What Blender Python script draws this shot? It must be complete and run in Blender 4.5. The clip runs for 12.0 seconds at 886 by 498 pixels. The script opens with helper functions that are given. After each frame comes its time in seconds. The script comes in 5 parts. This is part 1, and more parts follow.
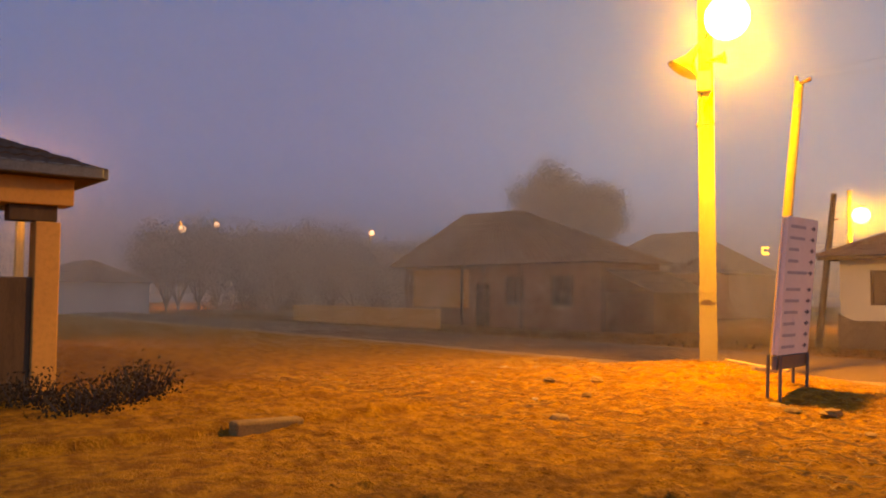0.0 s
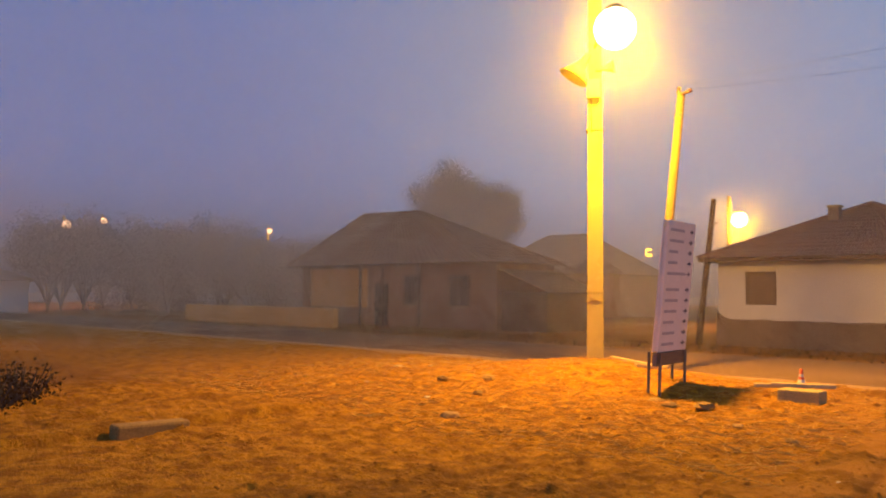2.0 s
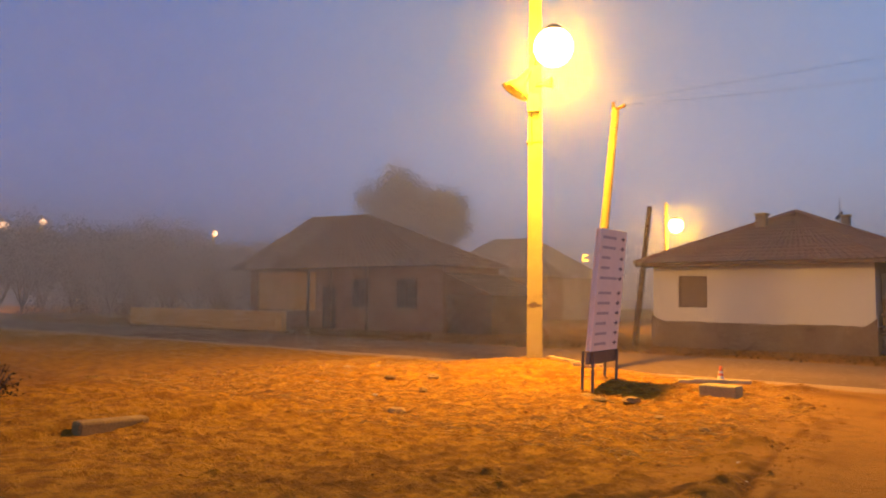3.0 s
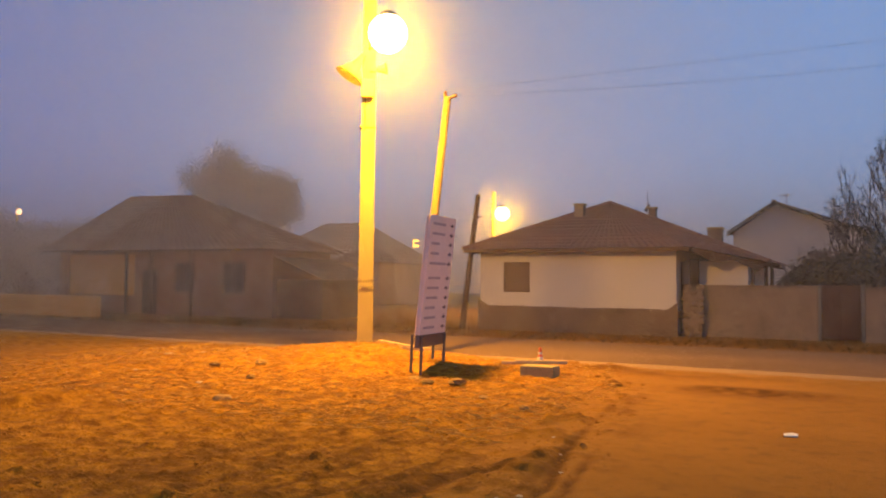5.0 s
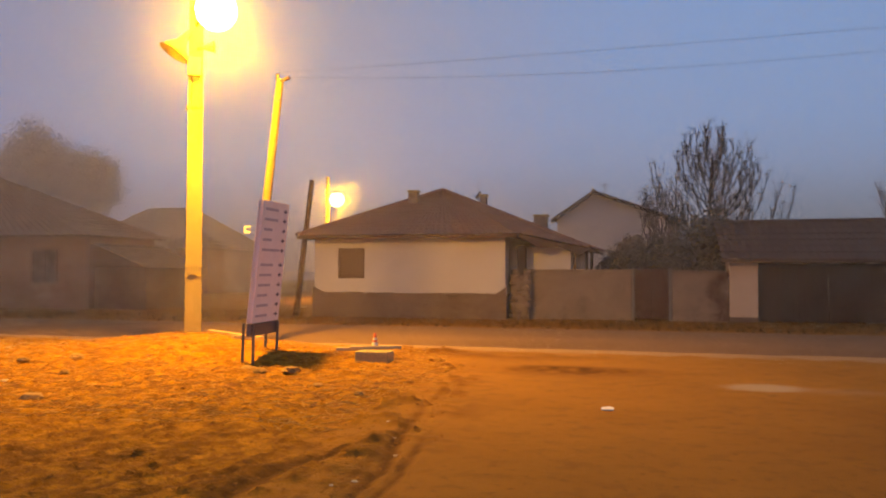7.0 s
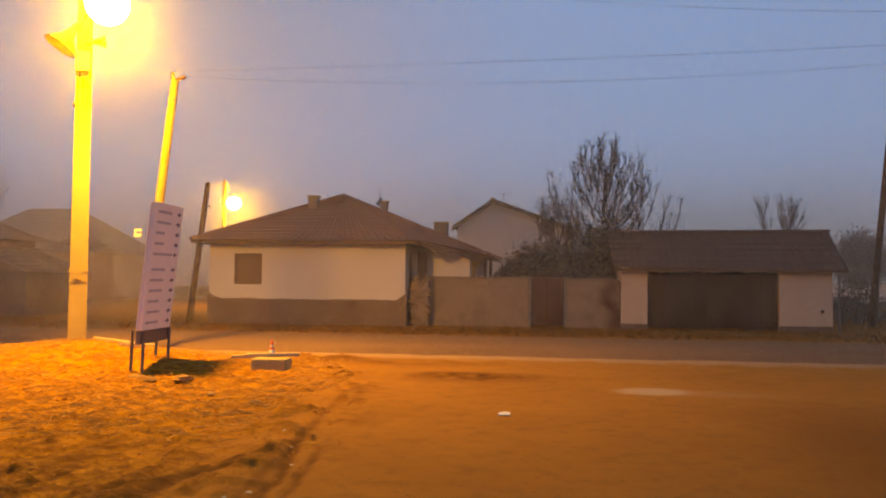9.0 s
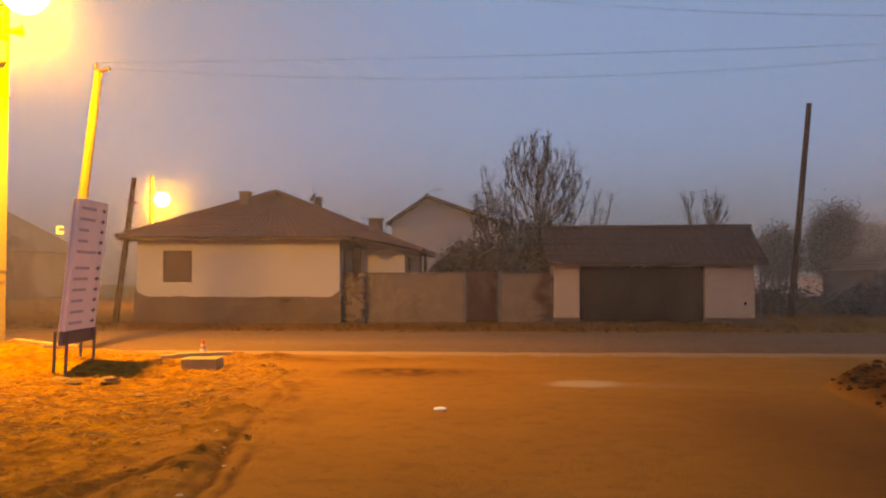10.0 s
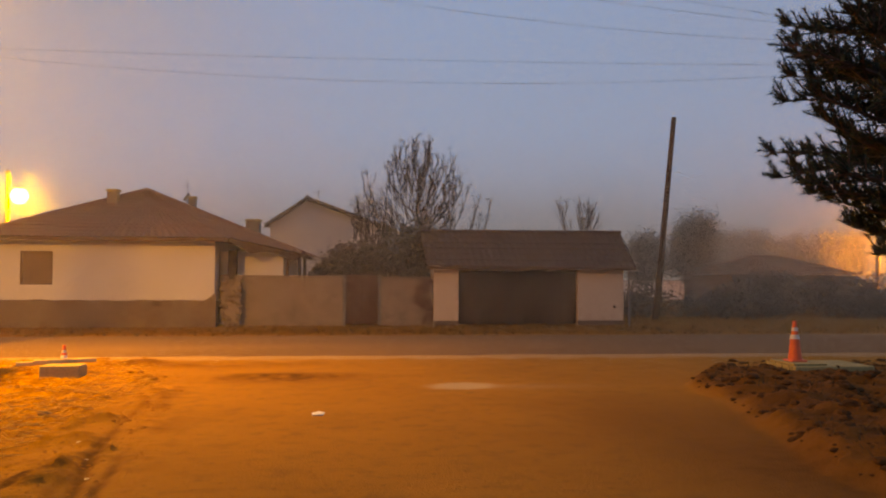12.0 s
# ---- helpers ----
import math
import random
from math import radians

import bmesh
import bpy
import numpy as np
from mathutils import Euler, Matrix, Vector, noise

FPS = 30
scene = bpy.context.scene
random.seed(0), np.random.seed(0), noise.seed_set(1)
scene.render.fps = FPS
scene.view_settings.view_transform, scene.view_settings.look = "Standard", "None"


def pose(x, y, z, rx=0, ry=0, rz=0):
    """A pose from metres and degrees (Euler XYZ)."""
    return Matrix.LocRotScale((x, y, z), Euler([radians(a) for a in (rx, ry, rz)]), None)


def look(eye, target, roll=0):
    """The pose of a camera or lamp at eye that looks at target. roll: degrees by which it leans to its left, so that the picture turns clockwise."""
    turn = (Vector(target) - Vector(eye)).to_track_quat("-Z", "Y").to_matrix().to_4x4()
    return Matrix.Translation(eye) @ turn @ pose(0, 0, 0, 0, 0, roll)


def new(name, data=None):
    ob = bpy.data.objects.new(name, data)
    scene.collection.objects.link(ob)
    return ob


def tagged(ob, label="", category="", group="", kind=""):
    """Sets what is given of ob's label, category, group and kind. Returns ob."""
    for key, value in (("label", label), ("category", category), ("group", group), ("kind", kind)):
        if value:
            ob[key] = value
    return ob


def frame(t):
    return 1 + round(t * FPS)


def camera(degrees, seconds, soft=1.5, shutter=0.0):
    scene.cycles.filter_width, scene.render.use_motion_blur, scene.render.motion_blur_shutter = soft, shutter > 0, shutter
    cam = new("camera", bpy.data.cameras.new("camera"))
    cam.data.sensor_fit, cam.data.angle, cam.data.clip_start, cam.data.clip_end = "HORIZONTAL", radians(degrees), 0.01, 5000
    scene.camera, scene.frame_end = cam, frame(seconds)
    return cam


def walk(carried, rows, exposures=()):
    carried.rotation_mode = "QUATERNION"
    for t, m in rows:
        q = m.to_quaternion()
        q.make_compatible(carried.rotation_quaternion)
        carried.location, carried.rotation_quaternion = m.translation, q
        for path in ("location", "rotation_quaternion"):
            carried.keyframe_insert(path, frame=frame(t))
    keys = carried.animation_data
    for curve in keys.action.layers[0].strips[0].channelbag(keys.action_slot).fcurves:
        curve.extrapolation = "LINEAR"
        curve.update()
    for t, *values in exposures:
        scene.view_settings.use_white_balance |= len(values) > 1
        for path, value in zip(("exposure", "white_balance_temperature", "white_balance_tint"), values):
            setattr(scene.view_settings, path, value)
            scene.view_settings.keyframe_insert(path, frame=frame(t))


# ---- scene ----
LENS = 58.7
cam = camera(LENS, 12.0, soft=2.0)
# seconds, yaw, pitch, roll, metres ahead along the view
ROWS = [
    (0.0, 49.68, 3.21, -0.34, 0.88),
    (0.5, 48.25, 3.43, -0.47, 0.89),
    (1.0, 46.01, 3.57, -0.81, 0.98),
    (1.5, 44.18, 3.25, -0.65, 1.00),
    (2.0, 42.46, 3.22, -0.45, 0.81),
    (2.5, 40.51, 3.41, -0.45, 0.11),
    (4.5, 30.68, 2.84, -0.54, 0.00),
    (5.0, 26.45, 2.48, -0.62, 0.00),
    (5.5, 23.02, 2.10, -0.34, 0.00),
    (6.0, 19.51, 2.04, -0.49, 0.00),
    (6.5, 16.65, 1.76, -0.30, 0.00),
    (8.5, 9.36, 1.74, -0.35, 0.00),
    (9.0, 7.23, 2.07, -0.51, 0.00),
    (9.5, 4.65, 2.03, -0.19, 0.00),
    (10.0, 2.50, 1.79, -0.01, 0.00),
    (10.5, 0.66, 1.85, -0.06, 0.00),
    (11.0, -2.18, 2.00, -0.24, 0.00),
    (11.5, -3.96, 2.21, -0.18, 0.00),
    (12.0, -6.18, 2.05, -0.26, 0.00),
]
EYE = 1.7


def eye_pose(yaw, pitch, roll, ahead):
    a = radians(yaw)
    return pose(-ahead * math.sin(a), ahead * math.cos(a), EYE, 90 + pitch, roll, yaw)


walk(cam, [(t, eye_pose(y, p, r, d)) for t, y, p, r, d in ROWS],
     exposures=[(0.0, 0.03, 7300, 11), (1.0, 0.05, 6800, 10), (2.5, 0.11, 6200, 8.5), (5.0, 0.14, 6150, 8.5), (6.5, 0.14, 6500, 9), (8.5, 0.18, 7150, 10.5), (10.0, 0.18, 7550, 11.5), (12.0, 0.25, 8700, 13)])

# ---- world and light ----
SODIUM = (1.0, 0.47, 0.006)
world = bpy.data.worlds.new("dusk_sky")
scene.world = world
world.use_nodes = True
wn, wl = world.node_tree.nodes, world.node_tree.links
wn.clear()
out = wn.new("ShaderNodeOutputWorld")
sky = wn.new("ShaderNodeTexSky")
sky.sky_type, sky.sun_disc = "NISHITA", False
sky.sun_elevation, sky.sun_rotation = radians(1.0), radians(150)
sky.dust_density = 4.0
bg_sky = wn.new("ShaderNodeBackground")
bg_sky.inputs["Strength"].default_value = 0.03
wl.new(sky.outputs[0], bg_sky.inputs["Color"])
# the fog bank's own grey-blue, with a paler, warmer halo of the street lamp painted in
tc = wn.new("ShaderNodeTexCoord")
sep = wn.new("ShaderNodeSeparateXYZ")
wl.new(tc.outputs["Generated"], sep.inputs[0])
ramp = wn.new("ShaderNodeValToRGB")
els = ramp.color_ramp.elements
els[0].position, els[0].color = 0.0, (0.185, 0.21, 0.29, 1)
els[1].position, els[1].color = 1.0, (0.21, 0.20, 0.215, 1)
mid = els.new(0.18)
mid.color = (0.197, 0.335, 0.65, 1)
high = els.new(0.42)
high.color = (0.187, 0.36, 0.76, 1)
wl.new(sep.outputs["Z"], ramp.inputs["Fac"])
dot = wn.new("ShaderNodeVectorMath")
dot.operation = "DOT_PRODUCT"
dot.inputs[1].default_value = (-0.487, 0.82, 0.30)
wl.new(tc.outputs["Generated"], dot.inputs[0])
lobe = wn.new("ShaderNodeMapRange")
lobe.inputs["From Min"].default_value, lobe.inputs["From Max"].default_value = 0.865, 1.02
wl.new(dot.outputs["Value"], lobe.inputs["Value"])
mixw = wn.new("ShaderNodeMix")
mixw.data_type = "RGBA"
mixw.inputs[7].default_value = (0.31, 0.37, 0.52, 1)
lobe_pow = wn.new("ShaderNodeMath")
lobe_pow.operation = "POWER"
lobe_pow.inputs[1].default_value = 2.3
wl.new(lobe.outputs[0], lobe_pow.inputs[0])
wl.new(lobe_pow.outputs[0], mixw.inputs[0])
# the night side of the sky, to the left, is a deeper blue
night = wn.new("ShaderNodeMapRange")
night.interpolation_type = "SMOOTHSTEP"
night.inputs["From Min"].default_value, night.inputs["From Max"].default_value = -0.95, 0.05
night.inputs["To Min"].default_value, night.inputs["To Max"].default_value = 0.85, 0.0
wl.new(sep.outputs["X"], night.inputs["Value"])
deep = wn.new("ShaderNodeMix")
deep.data_type = "RGBA"
deep.blend_type = "MULTIPLY"
deep.inputs[7].default_value = (0.22, 0.42, 0.78, 1)
wl.new(night.outputs[0], deep.inputs[0])
wl.new(ramp.outputs[0], deep.inputs[6])
wl.new(deep.outputs[2], mixw.inputs[6])
bg_fog = wn.new("ShaderNodeBackground")
bg_fog.inputs["Strength"].default_value = 0.94
wl.new(mixw.outputs[2], bg_fog.inputs["Color"])
addw = wn.new("ShaderNodeAddShader")
wl.new(bg_sky.outputs[0], addw.inputs[0])
wl.new(bg_fog.outputs[0], addw.inputs[1])
wl.new(addw.outputs[0], out.inputs["Surface"])

sun_data = bpy.data.lights.new("sun", "SUN")
sun_data.energy, sun_data.angle, sun_data.color = 0.05, radians(60), (0.8, 0.88, 1.0)
sun = new("sun", sun_data)
sun.matrix_world = look((0, 0, 60), (12, 22, 0))


def lamp_light(name, at, watts, size, color=SODIUM, cone=0.0):
    """A sodium bulb; with a cone, what its hood throws down."""
    data = bpy.data.lights.new(name, "SPOT" if cone else "POINT")
    if cone:
        data.spot_size, data.spot_blend = radians(cone), 0.6
    data.energy, data.color, data.shadow_soft_size = watts, color, size
    ob = new(name, data)
    ob.location = at
    return ob


# ---- materials ----
def material(name, rough=0.8, metal=0.0):
    m = bpy.data.materials.new(name)
    m.use_nodes = True
    n = m.node_tree.nodes
    b = n["Principled BSDF"]
    b.inputs["Roughness"].default_value = rough
    b.inputs["Metallic"].default_value = metal
    if rough >= 0.8:
        b.inputs["Specular IOR Level"].default_value = 0.12
    return m, n, m.node_tree.links, b


def surface(name, a, b, c=None, scale=3.0, fine=40.0, rough=0.85, metal=0.0, bump=0.4, relief=0.01, per_object=0.0, stain=0.5, stretch=(1, 1, 1)):
    """Two-scale mottled surface: a and b blend by large noise, c by fine noise, with relief."""
    m, n, l, p = material(name, rough, metal)
    co = n.new("ShaderNodeTexCoord")
    mp = n.new("ShaderNodeMapping")
    mp.inputs["Scale"].default_value = stretch
    l.new(co.outputs["Object"], mp.inputs[0])
    n1 = n.new("ShaderNodeTexNoise")
    n1.inputs["Scale"].default_value, n1.inputs["Detail"].default_value = scale, 6
    n1.inputs["Roughness"].default_value = 0.6
    n2 = n.new("ShaderNodeTexNoise")
    n2.inputs["Scale"].default_value, n2.inputs["Detail"].default_value = fine, 4
    l.new(mp.outputs[0], n1.inputs["Vector"]), l.new(mp.outputs[0], n2.inputs["Vector"])
    r1 = n.new("ShaderNodeMapRange")
    r1.inputs["From Min"].default_value, r1.inputs["From Max"].default_value = 0.35, 0.68
    l.new(n1.outputs[0], r1.inputs[0])
    x1 = n.new("ShaderNodeMix")
    x1.data_type = "RGBA"
    x1.inputs[6].default_value, x1.inputs[7].default_value = (*a, 1), (*b, 1)
    l.new(r1.outputs[0], x1.inputs[0])
    r2 = n.new("ShaderNodeMapRange")
    r2.inputs["From Min"].default_value, r2.inputs["From Max"].default_value = 0.45, 0.75
    r2.inputs["To Max"].default_value = stain
    l.new(n2.outputs[0], r2.inputs[0])
    x2 = n.new("ShaderNodeMix")
    x2.data_type = "RGBA"
    x2.inputs[7].default_value = (*(c or [v * 0.5 for v in a]), 1)
    l.new(r2.outputs[0], x2.inputs[0]), l.new(x1.outputs[2], x2.inputs[6])
    last = x2.outputs[2]
    if per_object:
        info = n.new("ShaderNodeObjectInfo")
        hs = n.new("ShaderNodeHueSaturation")
        rr = n.new("ShaderNodeMapRange")
        rr.inputs["To Min"].default_value, rr.inputs["To Max"].default_value = 1 - per_object, 1 + per_object
        l.new(info.outputs["Random"], rr.inputs[0]), l.new(rr.outputs[0], hs.inputs["Value"])
        l.new(last, hs.inputs["Color"])
        last = hs.outputs[0]
    l.new(last, p.inputs["Base Color"])
    if bump:
        bp = n.new("ShaderNodeBump")
        bp.inputs["Strength"].default_value, bp.inputs["Distance"].default_value = bump, relief
        am = n.new("ShaderNodeMath")
        l.new(n1.outputs[0], am.inputs[0]), l.new(n2.outputs[0], am.inputs[1])
        l.new(am.outputs[0], bp.inputs["Height"]), l.new(bp.outputs[0], p.inputs["Normal"])
    return m


def glowing(name, color, strength):
    m, n, l, p = material(name, 0.3)
    p.inputs["Base Color"].default_value = (0.8, 0.8, 0.8, 1)
    p.inputs["Emission Color"].default_value = (*color, 1)
    p.inputs["Emission Strength"].default_value = strength
    return m


def soil_material():
    """Packed earth, with the mask 'soil' of loose straw-strewn earth (red), dark damp earth and painted lamp falloff
    (green) and pale dust (blue).
    """
    m, n, l, p = material("earth", 0.95)
    co = n.new("ShaderNodeTexCoord")
    big, mid_, fine = (n.new("ShaderNodeTexNoise") for _ in range(3))
    for node, s, d in ((big, 0.45, 5), (mid_, 3.5, 8), (fine, 28, 6)):
        node.inputs["Scale"].default_value, node.inputs["Detail"].default_value = s, d
        node.inputs["Roughness"].default_value = 0.65
        l.new(co.outputs["Object"], node.inputs["Vector"])
    at = n.new("ShaderNodeAttribute")
    at.attribute_name = "soil"
    ms = n.new("ShaderNodeSeparateColor")
    l.new(at.outputs["Color"], ms.inputs[0])

    def mix(fac, a, b):
        x = n.new("ShaderNodeMix")
        x.data_type = "RGBA"
        l.new(fac, x.inputs[0])
        for k, v in ((6, a), (7, b)):
            if isinstance(v, tuple):
                x.inputs[k].default_value = (*v, 1)
            else:
                l.new(v, x.inputs[k])
        return x.outputs[2]

    def ranged(v, lo, hi, top=1.0):
        r = n.new("ShaderNodeMapRange")
        r.inputs["From Min"].default_value, r.inputs["From Max"].default_value, r.inputs["To Max"].default_value = lo, hi, top
        l.new(v, r.inputs[0])
        return r.outputs[0]
    track = mix(ranged(big.outputs[0], 0.3, 0.7), (0.32, 0.148, 0.022), (0.40, 0.188, 0.028))
    track = mix(ranged(mid_.outputs[0], 0.5, 0.72, 0.5), track, (0.18, 0.095, 0.025))
    lot = mix(ranged(mid_.outputs[0], 0.42, 0.58), (0.25, 0.105, 0.008), (0.48, 0.222, 0.012))
    lot = mix(ranged(fine.outputs[0], 0.5, 0.7, 0.8), lot, (0.14, 0.06, 0.012))
    speck, fleck = n.new("ShaderNodeTexNoise"), n.new("ShaderNodeTexNoise")
    speck.inputs["Scale"].default_value, speck.inputs["Detail"].default_value = 11, 5
    fleck.inputs["Scale"].default_value, fleck.inputs["Detail"].default_value = 34, 3
    long = n.new("ShaderNodeMapping")
    long.inputs["Scale"].default_value = (0.35, 1.3, 1)
    long.inputs["Rotation"].default_value = (0, 0, 0.6)
    l.new(co.outputs["Object"], speck.inputs["Vector"]), l.new(co.outputs["Object"], long.inputs[0])
    l.new(long.outputs[0], fleck.inputs["Vector"])
    lot = mix(ranged(speck.outputs[0], 0.58, 0.70, 0.6), lot, (0.095, 0.04, 0.008))
    lot = mix(ranged(fleck.outputs[0], 0.62, 0.70, 0.7), lot, (0.56, 0.30, 0.04))
    track = mix(ranged(speck.outputs[0], 0.60, 0.72, 0.45), track, (0.14, 0.072, 0.02))
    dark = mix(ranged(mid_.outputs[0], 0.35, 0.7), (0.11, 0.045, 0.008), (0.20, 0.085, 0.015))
    pale = mix(ranged(fine.outputs[0], 0.3, 0.7), (0.42, 0.30, 0.18), (0.5, 0.38, 0.24))
    c = mix(ms.outputs[0], track, lot)
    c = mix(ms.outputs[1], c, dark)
    c = mix(ms.outputs[2], c, pale)
    l.new(c, p.inputs["Base Color"])
    bp = n.new("ShaderNodeBump")
    bp.inputs["Strength"].default_value, bp.inputs["Distance"].default_value = 0.9, 0.05
    am = n.new("ShaderNodeMath")
    l.new(mid_.outputs[0], am.inputs[0]), l.new(fine.outputs[0], am.inputs[1])
    l.new(am.outputs[0], bp.inputs["Height"]), l.new(bp.outputs[0], p.inputs["Normal"])
    return m


EARTH = soil_material()
ASPHALT = surface("dusty_asphalt", (0.17, 0.098, 0.046), (0.23, 0.132, 0.06), (0.105, 0.063, 0.032), 0.5, 30, 0.9, stain=0.6, stretch=(0.25, 1, 1))
WHITEWASH = surface("whitewashed_plaster", (0.52, 0.47, 0.42), (0.46, 0.41, 0.36), (0.38, 0.33, 0.28), 0.8, 14, 0.9, stain=0.35)
CREAM = surface("cream_plaster", (0.52, 0.39, 0.27), (0.45, 0.33, 0.225), (0.31, 0.225, 0.155), 1.2, 12, 0.9, stain=0.5)
GREY_PLASTER = surface("grey_cement_render", (0.26, 0.19, 0.135), (0.165, 0.12, 0.087), (0.115, 0.084, 0.062), 1.6, 9, 0.95, stain=0.65, bump=0.3)
PALE_GREY = surface("pale_grey_plaster", (0.42, 0.38, 0.35), (0.36, 0.325, 0.30), (0.26, 0.23, 0.2), 0.8, 8, 0.9, stain=0.4)
DIM_PLASTER = surface("dim_brown_plaster", (0.30, 0.165, 0.085), (0.25, 0.14, 0.072), (0.18, 0.10, 0.055), 0.8, 8, 0.95, stain=0.4)
PLINTH = surface("damp_plinth_render", (0.18, 0.125, 0.085), (0.13, 0.09, 0.065), (0.08, 0.06, 0.045), 1.2, 16, 0.95, stain=0.6)
# saturation raised so that the far house's panel looks lamplit
OCHRE = surface("ochre_plaster", (0.62, 0.31, 0.08), (0.54, 0.265, 0.07), (0.38, 0.19, 0.055), 1.0, 14, 0.9, stain=0.4)
TILE = surface("old_clay_tiles", (0.221, 0.111, 0.0715), (0.156, 0.0884, 0.065), (0.078, 0.0585, 0.0468), 1.3, 9, 0.85, stain=0.7)
TILE_DARK = surface("weathered_dark_tiles", (0.105, 0.064, 0.046), (0.08, 0.052, 0.04), (0.05, 0.036, 0.03), 1.3, 9, 0.9, stain=0.7)
TILE_FAR = surface("mossy_brown_tiles", (0.17, 0.10, 0.062), (0.145, 0.085, 0.055), (0.11, 0.068, 0.047), 0.8, 6, 0.95, stain=0.5)
BRICK = surface("red_brick", (0.125, 0.065, 0.042), (0.10, 0.054, 0.037), (0.075, 0.043, 0.032), 6, 50, 0.9, per_object=0.2)
DARK_WOOD = surface("dark_weathered_boards", (0.040, 0.026, 0.018), (0.058, 0.038, 0.025), (0.02, 0.014, 0.01), 2, 30, 0.8, per_object=0.35, stretch=(4, 4, 0.5))
OLD_WOOD = surface("old_brown_wood", (0.13, 0.08, 0.045), (0.09, 0.056, 0.033), (0.05, 0.032, 0.02), 2, 30, 0.85, stretch=(4, 4, 0.5))
PALE_WOOD = surface("pale_sawn_wood", (0.55, 0.40, 0.22), (0.45, 0.32, 0.17), (0.3, 0.2, 0.1), 3, 40, 0.8)
RUST = surface("brown_painted_sheet_metal", (0.069, 0.024, 0.0132), (0.054, 0.0198, 0.012), (0.033, 0.015, 0.0096), 2.5, 30, 0.55, 0.2, stain=0.7)
CONCRETE = surface("pale_concrete", (0.38, 0.30, 0.13), (0.32, 0.25, 0.105), (0.20, 0.155, 0.07), 2, 24, 0.9, stain=0.5)
GREY_STEEL = surface("grey_painted_steel", (0.16, 0.155, 0.15), (0.12, 0.115, 0.11), (0.08, 0.06, 0.05), 5, 40, 0.5, 0.5, stain=0.5)
SIGN_WHITE = surface("white_sign_sheet", (0.76, 0.69, 0.60), (0.70, 0.63, 0.545), (0.54, 0.46, 0.38), 3, 20, 0.5, stain=0.25, bump=0.1)
SIGN_INK = surface("faded_dark_print", (0.07, 0.065, 0.07), (0.10, 0.09, 0.09), (0.2, 0.18, 0.18), 8, 60, 0.6, stain=0.4, bump=0)
SIGN_GREY = surface("faded_grey_print", (0.33, 0.31, 0.30), (0.42, 0.39, 0.37), (0.55, 0.53, 0.53), 8, 60, 0.6, stain=0.4, bump=0)
ORANGE = surface("orange_cone_plastic", (0.75, 0.13, 0.025), (0.62, 0.10, 0.02), (0.4, 0.08, 0.03), 6, 40, 0.5, stain=0.4)
CONE_WHITE = surface("dirty_white_band", (0.66, 0.60, 0.52), (0.55, 0.48, 0.40), (0.35, 0.28, 0.2), 8, 40, 0.45)
LITTER = surface("white_paper", (0.78, 0.76, 0.72), (0.68, 0.66, 0.6), (0.5, 0.45, 0.4), 12, 60, 0.8)
STONE = surface("dusty_stone", (0.33, 0.2, 0.07), (0.242, 0.145, 0.0525), (0.132, 0.08, 0.0315), 5, 40, 0.95, per_object=0.3)
CHALK = surface("pale_chipped_stone", (0.52, 0.42, 0.28), (0.44, 0.35, 0.22), (0.3, 0.22, 0.13), 9, 50, 0.9)
CLOD = surface("dry_earth_clods", (0.34, 0.155, 0.026), (0.24, 0.108, 0.018), (0.13, 0.058, 0.010), 2.0, 30, 0.95)
DARK_CLOD = surface("damp_earth_clods", (0.085, 0.04, 0.012), (0.06, 0.028, 0.008), (0.03, 0.014, 0.005), 2.0, 30, 0.95)
STRAW = surface("dry_straw", (0.56, 0.33, 0.075), (0.42, 0.235, 0.05), (0.2, 0.105, 0.028), 5, 30, 0.9)
BARK = surface("grey_brown_bark", (0.111, 0.0884, 0.0765), (0.0765, 0.0629, 0.0561), (0.0425, 0.034, 0.0306), 4, 30, 0.95)
DRY_LEAF = surface("withered_leaves", (0.06, 0.045, 0.035), (0.045, 0.036, 0.03), (0.03, 0.024, 0.02), 3, 12, 0.9, bump=0)
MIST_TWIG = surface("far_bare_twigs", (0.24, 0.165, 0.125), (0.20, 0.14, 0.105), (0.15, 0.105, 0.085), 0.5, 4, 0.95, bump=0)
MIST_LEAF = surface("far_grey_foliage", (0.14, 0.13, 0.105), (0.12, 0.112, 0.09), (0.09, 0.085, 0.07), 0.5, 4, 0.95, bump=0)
HEDGE = surface("dark_winter_hedge", (0.10, 0.085, 0.062), (0.12, 0.10, 0.075), (0.065, 0.054, 0.04), 1.2, 8, 0.95, bump=0)
NEEDLE = surface("pine_needles", (0.035, 0.05, 0.036), (0.045, 0.062, 0.042), (0.025, 0.034, 0.024), 2, 14, 0.8, bump=0)
WEED = surface("dry_weeds", (0.10, 0.064, 0.030), (0.075, 0.05, 0.025), (0.045, 0.031, 0.017), 2, 14, 0.95, bump=0)
WIRE = surface("black_cable", (0.03, 0.03, 0.034), (0.04, 0.04, 0.045), None, 8, 60, 0.6, bump=0)
WINDOW_DARK = surface("dim_window_glass", (0.035, 0.03, 0.028), (0.045, 0.04, 0.036), None, 2, 20, 0.12, bump=0)
FRAME_BROWN = surface("brown_painted_frame", (0.12, 0.065, 0.035), (0.09, 0.05, 0.03), None, 4, 40, 0.7)
SHUTTER = surface("brown_closed_blind", (0.16, 0.105, 0.068), (0.13, 0.085, 0.056), None, 4, 30, 0.8)
POLE_WOOD = surface("weathered_pole_wood", (0.27, 0.185, 0.08), (0.21, 0.142, 0.06), (0.12, 0.08, 0.035), 2, 30, 0.85, stretch=(4, 4, 0.5))
